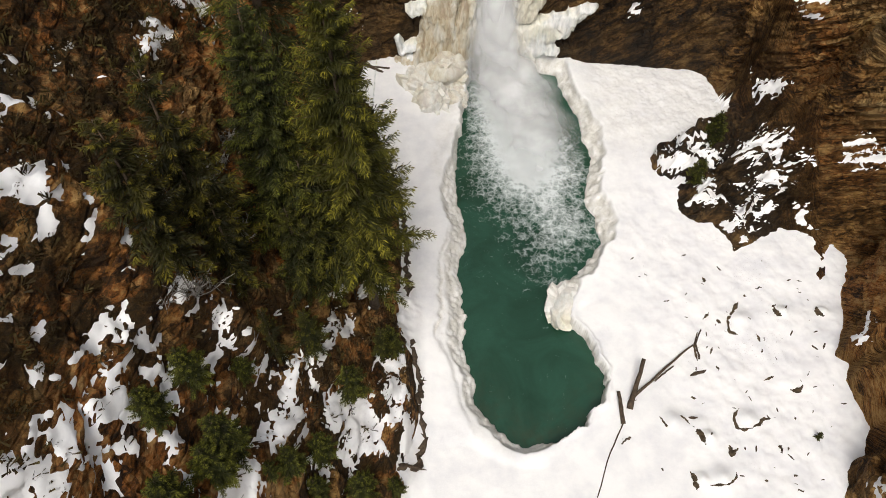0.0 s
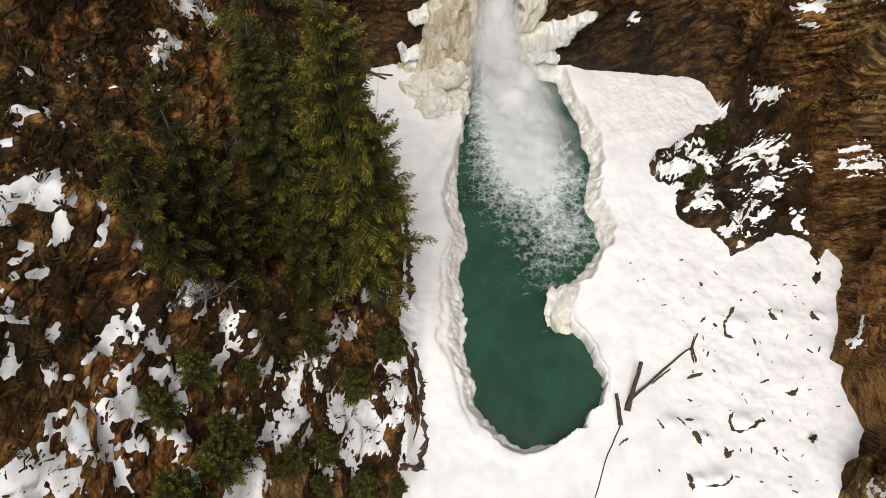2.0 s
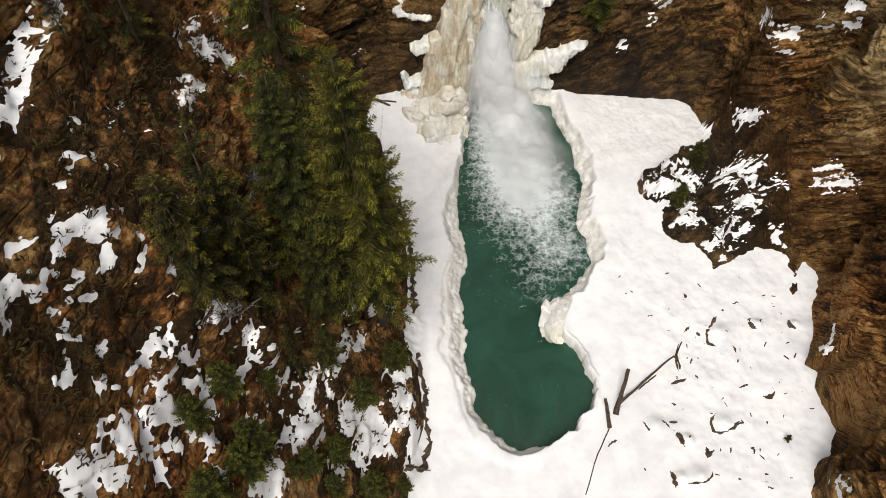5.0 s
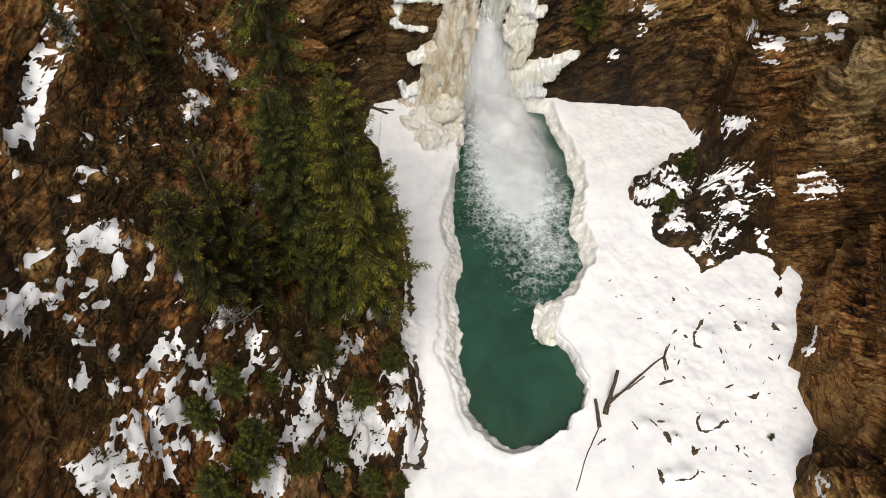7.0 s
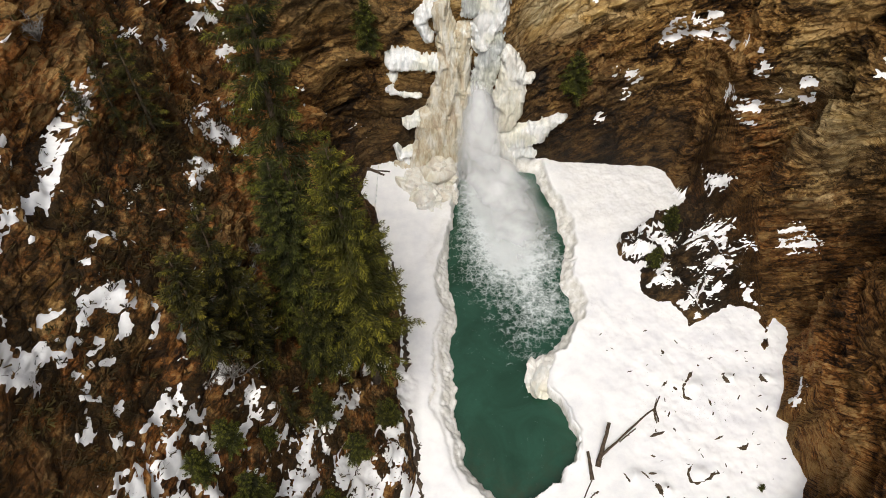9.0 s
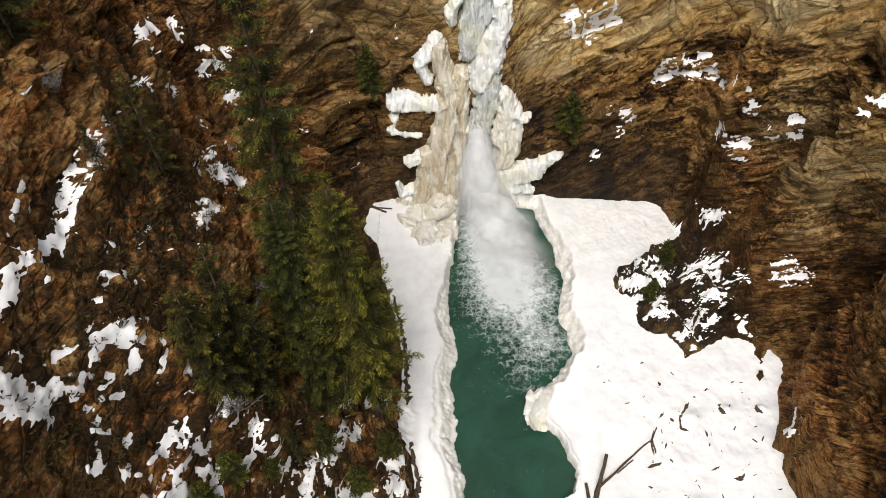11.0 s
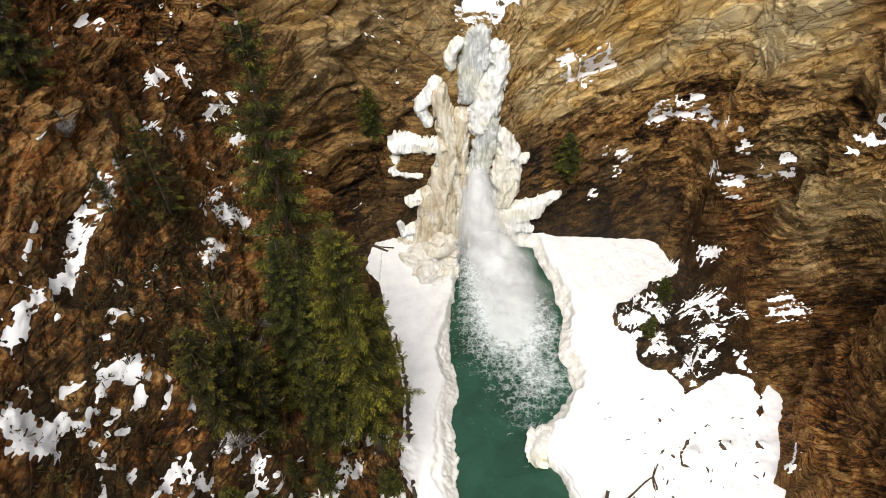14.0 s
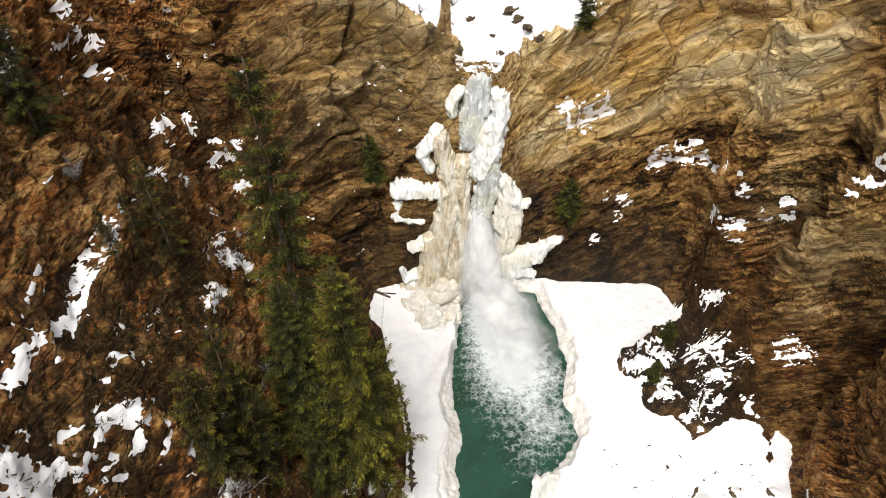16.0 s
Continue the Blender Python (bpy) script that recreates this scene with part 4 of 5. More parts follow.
snow_patch([(-16.9, 42.5, 22.2, 0.15)])
snow_patch([(-19.4, 44.1, 23.4, 0.15), (-18.8, 44.5, 23.2, 0.12)])
snow_patch([(-17.0, 37.0, 24.1, 0.32), (-16.9, 38.2, 22.3, 0.57), (-16.2, 40.1, 20.6, 0.69), (-15.3, 39.5, 19.9, 0.39)])
snow_patch([(-15.7, 37.3, 21.1, 0.24)])
snow_patch([(-16.1, 33.1, 24.0, 0.35), (-15.9, 33.3, 23.2, 0.35), (-15.9, 30.8, 24.2, 0.29)])
snow_patch([(-28.9, 48.1, 37.7, 0.18), (-28.7, 47.7, 38.4, 0.18), (-28.8, 49.4, 37.9, 0.28), (-28.5, 50.4, 37.4, 0.28)])
snow_patch([(-28.1, 51.2, 36.2, 0.24), (-27.7, 51.3, 35.8, 0.15)])
snow_patch([(-25.3, 42.2, 37.8, 0.34), (-25.9, 42.4, 37.6, 0.25)])
snow_patch([(-28.8, 50.5, 34.1, 0.15)])
snow_patch([(-29.3, 51.3, 39.3, 0.19)])
snow_patch([(-29.1, 42.4, 41.4, 0.20), (-27.7, 40.1, 41.3, 0.16)])
snow_patch([(-26.3, 37.4, 41.0, 0.30), (-25.8, 35.4, 40.9, 0.22)])
snow_patch([(-25.6, 37.1, 40.5, 0.19)])
snow_patch([(-18.4, 21.1, 29.3, 0.13), (-18.3, 21.9, 28.9, 0.17), (-17.8, 22.1, 28.4, 0.24), (-17.5, 22.3, 27.9, 0.17)])
snow_patch([(-17.2, 22.5, 27.4, 0.14)])
snow_patch([(-17.7, 19.6, 29.1, 0.23), (-17.7, 20.0, 28.9, 0.13)])
snow_patch([(-18.6, 24.3, 28.8, 0.18)])
snow_patch([(-17.7, 25.7, 27.4, 0.12)])
snow_patch([(-17.8, 27.3, 27.2, 0.15), (-17.7, 26.6, 27.3, 0.12)])
snow_patch([(-19.7, 19.8, 31.6, 0.12), (-19.5, 19.2, 31.4, 0.12)])
snow_patch([(-16.4, 19.6, 27.3, 0.17), (-16.7, 18.9, 27.6, 0.26), (-17.2, 18.3, 27.9, 0.38), (-17.5, 17.5, 28.1, 0.31), (-17.5, 16.8, 27.9, 0.31), (-17.5, 16.1, 27.9, 0.18)])
snow_patch([(-16.5, 18.6, 27.2, 0.46), (-16.9, 18.2, 27.3, 0.39)])
snow_patch([(-17.9, 16.7, 28.7, 0.15), (-18.0, 16.4, 29.0, 0.21), (-18.4, 16.1, 29.1, 0.21), (-18.7, 15.7, 29.6, 0.15)])
snow_patch([(-19.3, 14.7, 30.9, 0.12), (-19.2, 14.3, 30.9, 0.12)])
snow_patch([(-16.1, 18.0, 26.4, 0.23), (-16.2, 17.4, 25.9, 0.26), (-16.4, 16.9, 26.1, 0.26)])
snow_patch([(-15.3, 19.3, 25.3, 0.14)])
snow_patch([(-15.3, 18.4, 24.7, 0.20), (-15.3, 17.8, 24.6, 0.13)])
snow_patch([(-16.1, 19.8, 26.7, 0.13)])
snow_patch([(-19.2, 12.9, 31.3, 0.32), (-18.9, 13.2, 30.2, 0.39), (-18.9, 12.2, 30.8, 0.43), (-18.6, 12.5, 29.7, 0.33), (-18.4, 13.4, 29.0, 0.34), (-18.3, 14.4, 28.8, 0.23)])
snow_patch([(-18.1, 15.1, 28.7, 0.18)])
snow_patch([(-18.2, 12.2, 29.3, 0.28)])
snow_patch([(-17.6, 14.7, 27.8, 0.30), (-17.9, 14.0, 27.9, 0.18)])
snow_patch([(-18.9, 11.4, 30.9, 0.21)])
snow_patch([(-10.5, 59.7, 14.3, 0.19)])
snow_patch([(15.2, 61.3, 21.8, 0.85), (15.9, 61.2, 21.2, 0.98), (17.2, 62.9, 19.5, 0.50)])
snow_patch([(17.5, 62.2, 21.4, 0.31), (18.2, 62.3, 21.5, 0.55), (18.7, 62.1, 22.3, 0.37)])
snow_patch([(19.6, 63.1, 20.4, 0.31)])
snow_patch([(25.2, 60.7, 14.5, 0.32), (25.3, 59.5, 16.3, 0.62), (26.1, 58.5, 17.3, 0.74), (27.6, 59.2, 16.7, 0.74), (28.4, 59.1, 17.0, 0.37)])
snow_patch([(28.8, 59.7, 17.8, 0.43)])
snow_patch([(29.7, 58.4, 17.1, 0.49), (29.7, 58.3, 16.5, 0.25)])
snow_patch([(30.8, 56.5, 16.1, 0.36), (31.2, 54.7, 17.5, 0.35), (31.5, 54.3, 18.0, 0.23)])
snow_patch([(19.3, 58.0, 12.8, 0.38)])
snow_patch([(21.5, 58.7, 11.8, 0.32), (21.6, 58.1, 11.3, 0.26)])
snow_patch([(20.8, 58.4, 9.5, 0.20)])
snow_patch([(18.4, 58.3, 6.5, 0.27)])
snow_patch([(32.0, 52.9, 16.3, 0.23)])
snow_patch([(31.4, 52.5, 11.6, 0.36), (32.0, 52.8, 12.0, 0.54), (32.1, 51.7, 11.0, 0.24)])
snow_patch([(30.0, 53.7, 13.0, 0.24)])
snow_patch([(35.8, 50.6, 15.7, 0.40), (36.0, 50.4, 14.9, 0.29)])
snow_patch([(33.9, 51.0, 14.4, 0.23)])
snow_patch([(37.6, 48.4, 19.5, 0.27), (37.4, 47.1, 20.7, 0.37), (37.7, 46.0, 20.8, 0.26)])
snow_patch([(37.5, 44.8, 21.3, 0.25), (37.8, 44.6, 21.8, 0.35)])
snow_patch([(39.3, 44.5, 22.3, 0.35), (40.0, 44.4, 22.2, 0.25)])
snow_patch([(39.3, 44.3, 24.8, 0.24)])
snow_patch([(-19.2, 12.5, 31.3, 0.54), (-18.8, 12.8, 30.1, 0.55), (-18.4, 13.2, 29.1, 0.45), (-18.2, 14.2, 28.6, 0.32)])
snow_patch([(-18.8, 11.8, 30.5, 0.48), (-18.3, 12.6, 29.1, 0.45)])
snow_patch([(-17.7, 15.1, 28.0, 0.27), (-17.5, 15.8, 27.7, 0.18)])
ice_sheet("left", [(0.8, 19.4, 0.81), (1.3, 17.1, 0.88), (2.0, 14.5, 1.15), (1.8, 11.6, 1.30), (1.0, 8.6, 1.47)])
ice_sheet("left", [(-0.2, 6.5, 1.62), (-0.4, 3.5, 1.64), (-1.0, 0.9, 2.22), (0.6, -0.4, 2.22), (-0.7, -0.1, 1.88)])
ice_sheet("left", [(-4.1, 0.6, 1.37), (-2.4, -0.0, 1.77)])
ice_sheet("snow", [(0.8, 20.4, 0.43), (0.1, 19.0, 0.69), (-1.2, 17.8, 0.44), (-0.3, 16.1, 0.44)])
ice_sheet("snow", [(-4.2, 13.6, 0.58), (-2.1, 13.6, 0.83), (-0.0, 13.3, 0.84)])
ice_sheet("snow", [(-4.2, 12.0, 0.33), (-4.8, 11.0, 0.45), (-3.0, 10.3, 0.46), (-1.8, 9.9, 0.46)])
ice_sheet("snow", [(-2.8, 6.6, 0.54), (-1.1, 6.9, 0.87), (0.5, 7.1, 0.81)])
ice_sheet("snow", [(-4.4, 4.0, 0.20), (-4.1, 2.7, 0.34), (-2.9, 3.0, 0.48)])
ice_sheet("snow", [(-6.2, 0.9, 0.75), (-4.1, 0.9, 0.96), (-2.6, 1.5, 0.83)])
ice_sheet("upper", [(5.6, 25.1, 1.08), (5.1, 22.9, 1.47), (4.6, 21.3, 1.22), (4.2, 18.7, 0.94)])
ice_sheet("white", [(7.4, 23.7, 0.85), (7.7, 21.8, 0.86), (6.6, 19.8, 1.24), (6.0, 17.5, 1.39), (5.2, 15.3, 1.02)])
ice_sheet("white", [(3.3, 24.4, 0.48), (2.3, 22.8, 0.49), (2.5, 22.0, 0.37)])
ice_sheet("upper", [(6.5, 15.4, 1.02), (6.0, 12.5, 1.30), (5.2, 9.8, 1.19)])
ice_sheet("left", [(3.3, 16.2, 0.76), (3.2, 13.4, 0.84), (2.9, 10.1, 0.86)])
ice_sheet("right", [(8.0, 13.9, 0.8), (8.6, 12.1, 1.35), (8.2, 9.4, 1.6), (8.6, 7.8, 1.2), (7.9, 6.0, 1.0)])
ice_sheet("right", [(9.2, 11.6, 0.9), (10.2, 11.6, 0.5)])
ice_sheet("right", [(7.1, 4.3, 0.55), (7.9, 2.2, 1.18), (8.8, 0.3, 0.98)])
ice_sheet("tongue", [(8.6, 3.9, 1.3), (10.0, 4.3, 1.35), (11.2, 5.2, 1.1), (12.3, 6.3, 0.75), (13.3, 7.1, 0.45), (14.3, 7.4, 0.25)])
ice_sheet("tongue", [(8.8, 2.4, 1.2), (10.2, 3.0, 1.0), (10.9, 2.6, 0.5)])
ice_sheet("left", [(2.9, 9.6, 1.0), (2.7, 6.6, 1.3), (2.3, 3.6, 1.6), (2.2, 1.4, 1.6)])
# patches end

# snow on the upper river and on the rim
above = smooth(63.5, 65.5, rock[:, 1] + 1.5 * ragged) * smooth(-6.5, -4.5, rock[:, 0] + ragged) * smooth(25, 21, rock[:, 0] + ragged + 0.2 * (rock[:, 1] - 64)) * (rock[:, 2] > 22)
above = np.maximum(above, smooth(62.2, 63.0, rock[:, 1]) * np.exp(-((rock[:, 0] - 6.2) / 2.6) ** 4) * (rock[:, 2] > 24.5))
open_water = np.exp(-((rock[:, 0] - 9.5 - 2 * np.sin(rock[:, 1] * 0.3)) / 0.8) ** 2) * smooth(70, 73, rock[:, 1]) * smooth(-0.1, 0.25, ragged)
above = above * np.maximum(smooth(0.62, 0.86, bent.reshape(-1, 3)[:, 2]), np.exp(-((rock[:, 0] - 6.2) / 3.5) ** 4)) * smooth(20, 15, rock[:, 0] + 2 * ragged)
lay = above - 1.2 * open_water - 0.55 * smooth(0.22, 0.5, ragged) * smooth(72, 64, rock[:, 1])
shell = rock + np.array([0, 0, 1.0]) * (0.55 * smooth(0.2, 0.9, lay) - 0.12)[:, None]
mesh = grid_mesh("snow_upper", shell, ROWS, COLS, wrap=True, keep=lambda q: (lay > 0.1)[q].any(1), attrs={"ice": np.zeros(len(rock)), "speck": np.zeros(len(rock))})
mesh.materials.append(snow_material)
tagged(new("snow_upper", mesh), "snow over the river above the fall", "snow", kind="structure")

# small scraps of snow on level spots of the rock
flatness = lean[:, 2]
scrap = fbm(rock * 0.35 + 40, 2, 160) * 0.5 + ragged * 0.9 + 0.55 * (flatness - 0.62) + 0.10 * on_west + 0.30 * smooth(-3, -6, rock[:, 0]) * smooth(27, 18, rock[:, 1]) * smooth(30, 24, rock[:, 2]) - 0.82 - 0.3 * smooth(0, 6, rock[:, 0])
scrap = np.where((away > 1.0) & (rock[:, 1] > 4) & (rock[:, 1] < 64) & (rock[:, 2] < 40), scrap, -1)
shell = rock + rest * (0.16 * smooth(-0.02, 0.10, scrap) - 0.06)[:, None]
mesh = grid_mesh("snow_scraps", shell, ROWS, COLS, wrap=True, keep=lambda q: (scrap > -0.05)[q].any(1), attrs={"ice": np.zeros(len(rock)), "speck": np.zeros(len(rock))})
mesh.materials.append(snow_material)
tagged(new("snow_scraps", mesh), "scraps of snow on ledges of the rock", "snow", kind="stuff")


# ---- helpers for things ----
def mesh_of(name, verts, faces, mat, attrs=None, smooth_shade=True):
    mesh = bpy.data.meshes.new(name)
    mesh.from_pydata([tuple(v) for v in verts], [], [tuple(int(i) for i in f) for f in faces])
    mesh.polygons.foreach_set("use_smooth", np.full(len(mesh.polygons), smooth_shade))
    for key, values in (attrs or {}).items():
        a = mesh.attributes.new(key, "FLOAT", "POINT")
        a.data.foreach_set("value", np.asarray(values, np.float32))
    mesh.materials.append(mat)
    mesh.update()
    return mesh


def part(name, mesh, parent, label=""):
    ob = new(name, mesh)
    ob.parent = parent
    if label:
        ob["label"] = label
    return ob


def tube(path, radii, sides=7):
    """Points and faces of a tapered round bar along a path."""
    path = np.array(path, float)
    verts, faces = [], []
    for k, (p, r) in enumerate(zip(path, radii)):
        d = path[min(k + 1, len(path) - 1)] - path[max(k - 1, 0)]
        d = d / (np.linalg.norm(d) + 1e-9)
        u = np.cross(d, [0.31, 0.9, 0.2])
        u = u / np.linalg.norm(u)
        w = np.cross(d, u)
        for j in range(sides):
            a = 2 * math.pi * j / sides
            verts.append(p + r * (math.cos(a) * u + math.sin(a) * w))
        if k:
            o = (k - 1) * sides
            for j in range(sides):
                faces.append((o + j, o + (j + 1) % sides, o + sides + (j + 1) % sides, o + sides + j))
    verts += [path[0], path[-1]]
    n = len(path) * sides
    for j in range(sides):
        faces.append((n, (j + 1) % sides, j))
        faces.append((n + 1, n - sides + j, n - sides + (j + 1) % sides))
    return verts, faces


def joined(pieces):
    verts, faces = [], []
    for v, f in pieces:
        o = len(verts)
        verts += list(v)
        faces += [tuple(i + o for i in face) for face in f]
    return verts, faces


# ---- firs ----
def fir(height, reach, boughs, bare, thin, seed):
    """A fir: an Empty with a trunk (and its limbs) and a crown of single sprays."""
    rng = np.random.default_rng(seed)
    bow = rng.normal(0, 0.012 * height, 2)
    spine = [(bow[0] * s * s, bow[1] * s * s, height * s) for s in np.linspace(0, 0.985, 10)]
    pieces = [tube(spine, [0.0135 * height * (1 - 0.93 * s) ** 0.9 + 0.01 for s in np.linspace(0, 1, 10)])]
    quads, tips = [], []
    for k in range(boughs):
        s = bare + (0.985 - bare) * ((k + rng.random()) / boughs) ** 0.92
        turn = k * 2.39996 + rng.normal(0, 0.35)
        hole = math.sin(3 * turn + 9 * s + seed) + math.sin(2 * turn - 17 * s)
        if rng.random() < thin + 0.35 * (hole > 0.9):
            continue
        length = reach * ((1 - s) ** 0.72) * rng.choice([0.5, 0.75, 0.95, 1.1, 1.35]) * (1 + 0.12 * math.sin(23 * s + turn)) * min(1.0, 0.55 + 2.2 * (s - bare)) + 0.02 * height
        up = -0.25 + 0.75 * s + rng.normal(0, 0.08)
        out = np.array([math.cos(turn), math.sin(turn), 0.0])
        side = np.array([-out[1], out[0], 0.0])
        root = np.array([bow[0] * s * s, bow[1] * s * s, height * s])

        def along(u):
            return root + out * length * u + np.array([0, 0, length * (up * u - 0.34 * (1 - s) * u * u + 0.10 * u ** 4)])

        pieces.append(tube([along(u) for u in (0, 0.4, 0.85)], [0.006 * length + 0.012, 0.005 * length + 0.006, 0.004], 3))
        count = int(22 + 46 * length)
        for j in range(count):
            u = 0.10 + 0.90 * (j + rng.random()) / count
            hand = 1 if j % 2 else -1
            size = (0.18 + 0.36 * length * (1.05 - u) * rng.uniform(0.5, 1.1)) * (0.75 + 0.25 * min(1, length))
            size = min(size, 0.55)
            way = out * rng.uniform(0.45, 0.95) + side * hand * rng.uniform(0.1, 1.1) + np.array([0, 0, rng.normal(-0.15, 0.38)])
            if j > count - 3:
                way = out + side * rng.normal(0, 0.3)
            way = way / np.linalg.norm(way)
            flat_way = np.cross(way, [0, 0, 1.0])
            flat_way = flat_way / np.linalg.norm(flat_way)
            flat_way = flat_way * math.cos(0.5 * hand) + np.array([0, 0, 1.0]) * math.sin(rng.normal(0, 0.5))
            width = 0.016 + 0.042 * size
            p = along(u) + side * rng.normal(0, 0.07 * length * (1.1 - u)) + np.array([0, 0, rng.normal(0, 0.04 * length)])
            mid = p + way * size * 0.5 + np.array([0, 0, 0.05 * size])
            quads.append((p, mid + flat_way * width, p + way * size - np.array([0, 0, 0.12 * size]), mid - flat_way * width))
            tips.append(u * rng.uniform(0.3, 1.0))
    q = np.array(quads).reshape(-1, 3)
    faces = np.arange(len(q)).reshape(-1, 4)
    thing = new("fir_tree")
    part("trunk", mesh_of("trunk", *joined(pieces), bark_material), thing)
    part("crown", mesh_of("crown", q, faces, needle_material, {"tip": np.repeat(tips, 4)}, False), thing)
    return thing, height


FIR_LABELS = {"thin": "sparse olive fir clinging to the rock slope", "tall": "tall dark green fir on the snowy bank", "gaunt": "thin fir with a bare grey trunk on the cliff",
              "mid": "olive green fir on the steep slope", "small": "small bushy green fir among snow patches"}
FIR_SIZES = {"tall": (25.0, 3.3, 390, 0.14, 0.20, 5), "gaunt": (20.0, 3.1, 230, 0.14, 0.42, 6), "mid": (11.0, 2.3, 170, 0.06, 0.34, 7), "small": (5.0, 1.5, 130, 0.03, 0.1, 8), "thin": (10.0, 2.0, 105, 0.05, 0.5, 9)}
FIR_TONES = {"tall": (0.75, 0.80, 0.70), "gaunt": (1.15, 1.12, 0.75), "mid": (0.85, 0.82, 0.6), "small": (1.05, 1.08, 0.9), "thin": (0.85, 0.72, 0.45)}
firs = {}


def stand_fir(kind, x, y, z, height, index):
    first_one = kind not in firs
    if first_one:
        firs[kind] = fir(*FIR_SIZES[kind])
    thing, full = firs[kind]
    size = height / full
    wide = size * (1.0 + 0.12 * math.sin(index * 2.7))
    m = pose(x, y, z, 0, 0, (137.5 * index) % 360) @ Matrix.Diagonal((wide, wide, size, 1))
    if first_one:
        thing.matrix_basis = m
    else:
        thing = copy_thing(thing, m @ Matrix.Diagonal((1 / thing.scale[0], 1 / thing.scale[1], 1 / thing.scale[2], 1)))
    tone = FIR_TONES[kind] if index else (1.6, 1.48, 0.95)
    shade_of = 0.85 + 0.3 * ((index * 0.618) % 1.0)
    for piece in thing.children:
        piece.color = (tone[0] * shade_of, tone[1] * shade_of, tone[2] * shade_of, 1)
    tagged(thing, FIR_LABELS[kind], "tree", group="firs on the slopes")


FIRS = [
    ("tall", -4.8, 25.3, 6.1, 26.3),
    ("tall", -9.2, 25.9, 11.1, 19.3),
    ("gaunt", -10.1, 32.8, 15.5, 27.3),
    ("mid", -8.5, 26.1, 11.3, 13.3),
    ("thin", -11.9, 21.4, 18.2, 13.3),
    ("thin", -12.4, 18.6, 20.9, 8.3),
    ("mid", -8.4, 23.4, 10.4, 9.3),
    ("thin", -11.1, 21.0, 15.4, 8.3),
    ("thin", -17.8, 32.0, 27.7, 8.3),
    ("thin", -19.4, 28.1, 31.1, 4.3),
    ("mid", -24.0, 33.1, 37.3, 8.5),
    ("small", -6.6, 59.5, 14.9, 6.3),
    ("small", 15.0, 57.0, 10.5, 5.3),
    ("small", 24.0, 44.3, 2.6, 3.8),
    ("small", 21.8, 40.1, 2.3, 2.8),
    ("small", 16.7, 64.0, 29.7, 4.3),
    ("mid", -4.0, 21.6, 5.1, 4.5),
    ("mid", -7.7, 19.4, 10.8, 4.8),
    ("thin", -9.4, 18.3, 12.1, 5.5),
    ("thin", -12.5, 18.4, 21.0, 10.3),
    ("small", 26.1, 17.6, 0.9, 1.1),
    ("tall", -6.3, 29.5, 8.6, 17.3),
    ("mid", -5.1, 33.2, 4.7, 11.3),
    ("thin", -18.8, 30.3, 29.4, 5.3),
    ("thin", -11.5, 21.7, 16.2, 12.3),
    ("thin", -25.5, 36.5, 39.3, 6.5),
    ("mid", -7.6, 24.8, 9.6, 12.3),
    ("small", -12.8, 12.1, 18.6, 3.3),
    ("small", -10.3, 11.7, 15.0, 4.3),
    ("small", -10.4, 10.4, 15.7, 3.8),
    ("small", -11.4, 8.4, 17.0, 4.5),
    ("small", -5.7, 18.3, 7.0, 3.5),
    ("small", -7.0, 14.0, 7.9, 3.5),
    ("small", -8.2, 12.4, 10.4, 2.9),
    ("small", -8.8, 11.5, 12.3, 1.9),
    ("small", -4.9, 12.8, 4.3, 3.5),
    ("small", -7.2, 12.0, 7.0, 2.7),
    ("small", -11.7, 14.2, 17.9, 3.5),
    ("small", -3.7, 22.6, 4.3, 3.3),
    ("small", -3.1, 13.6, 1.9, 2.7),
    ("small", -10.5, 16.1, 14.5, 2.1),
]
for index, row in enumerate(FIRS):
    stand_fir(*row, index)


# ---- brush on the west slope ----
def brush():
    rng = np.random.default_rng(12)
    likely = on_west * (away > 1.5) * (rock[:, 1] > 2) * (rock[:, 1] < 60) * (0.15 + soil) * (ragged < 0.15)
    spots = rng.choice(len(rock), 3800, p=likely / likely.sum())
    quads = []
    for k in spots:
        size = rng.uniform(0.15, 0.5)
        for j in range(7):
            way = lean[k] * 0.5 + rng.normal(0, 0.55, 3) + np.array([0, 0, 0.4])
            way = way / np.linalg.norm(way)
            flat_way = np.cross(way, rng.normal(0, 1, 3))
            flat_way = flat_way / (np.linalg.norm(flat_way) + 1e-9) * size * 0.12
            p = rock[k] + rng.normal(0, 0.12, 3) * [1, 1, 0.3]
            quads.append((p - flat_way * 0.3, p + flat_way * 0.3, p + way * size + flat_way, p + way * size - flat_way))
    q = np.array(quads).reshape(-1, 3)
    tagged(new("brush", mesh_of("brush", q, np.arange(len(q)).reshape(-1, 4), brush_material, None, False)), "low brown heather and brush on the slope", "brush", kind="stuff")


brush()


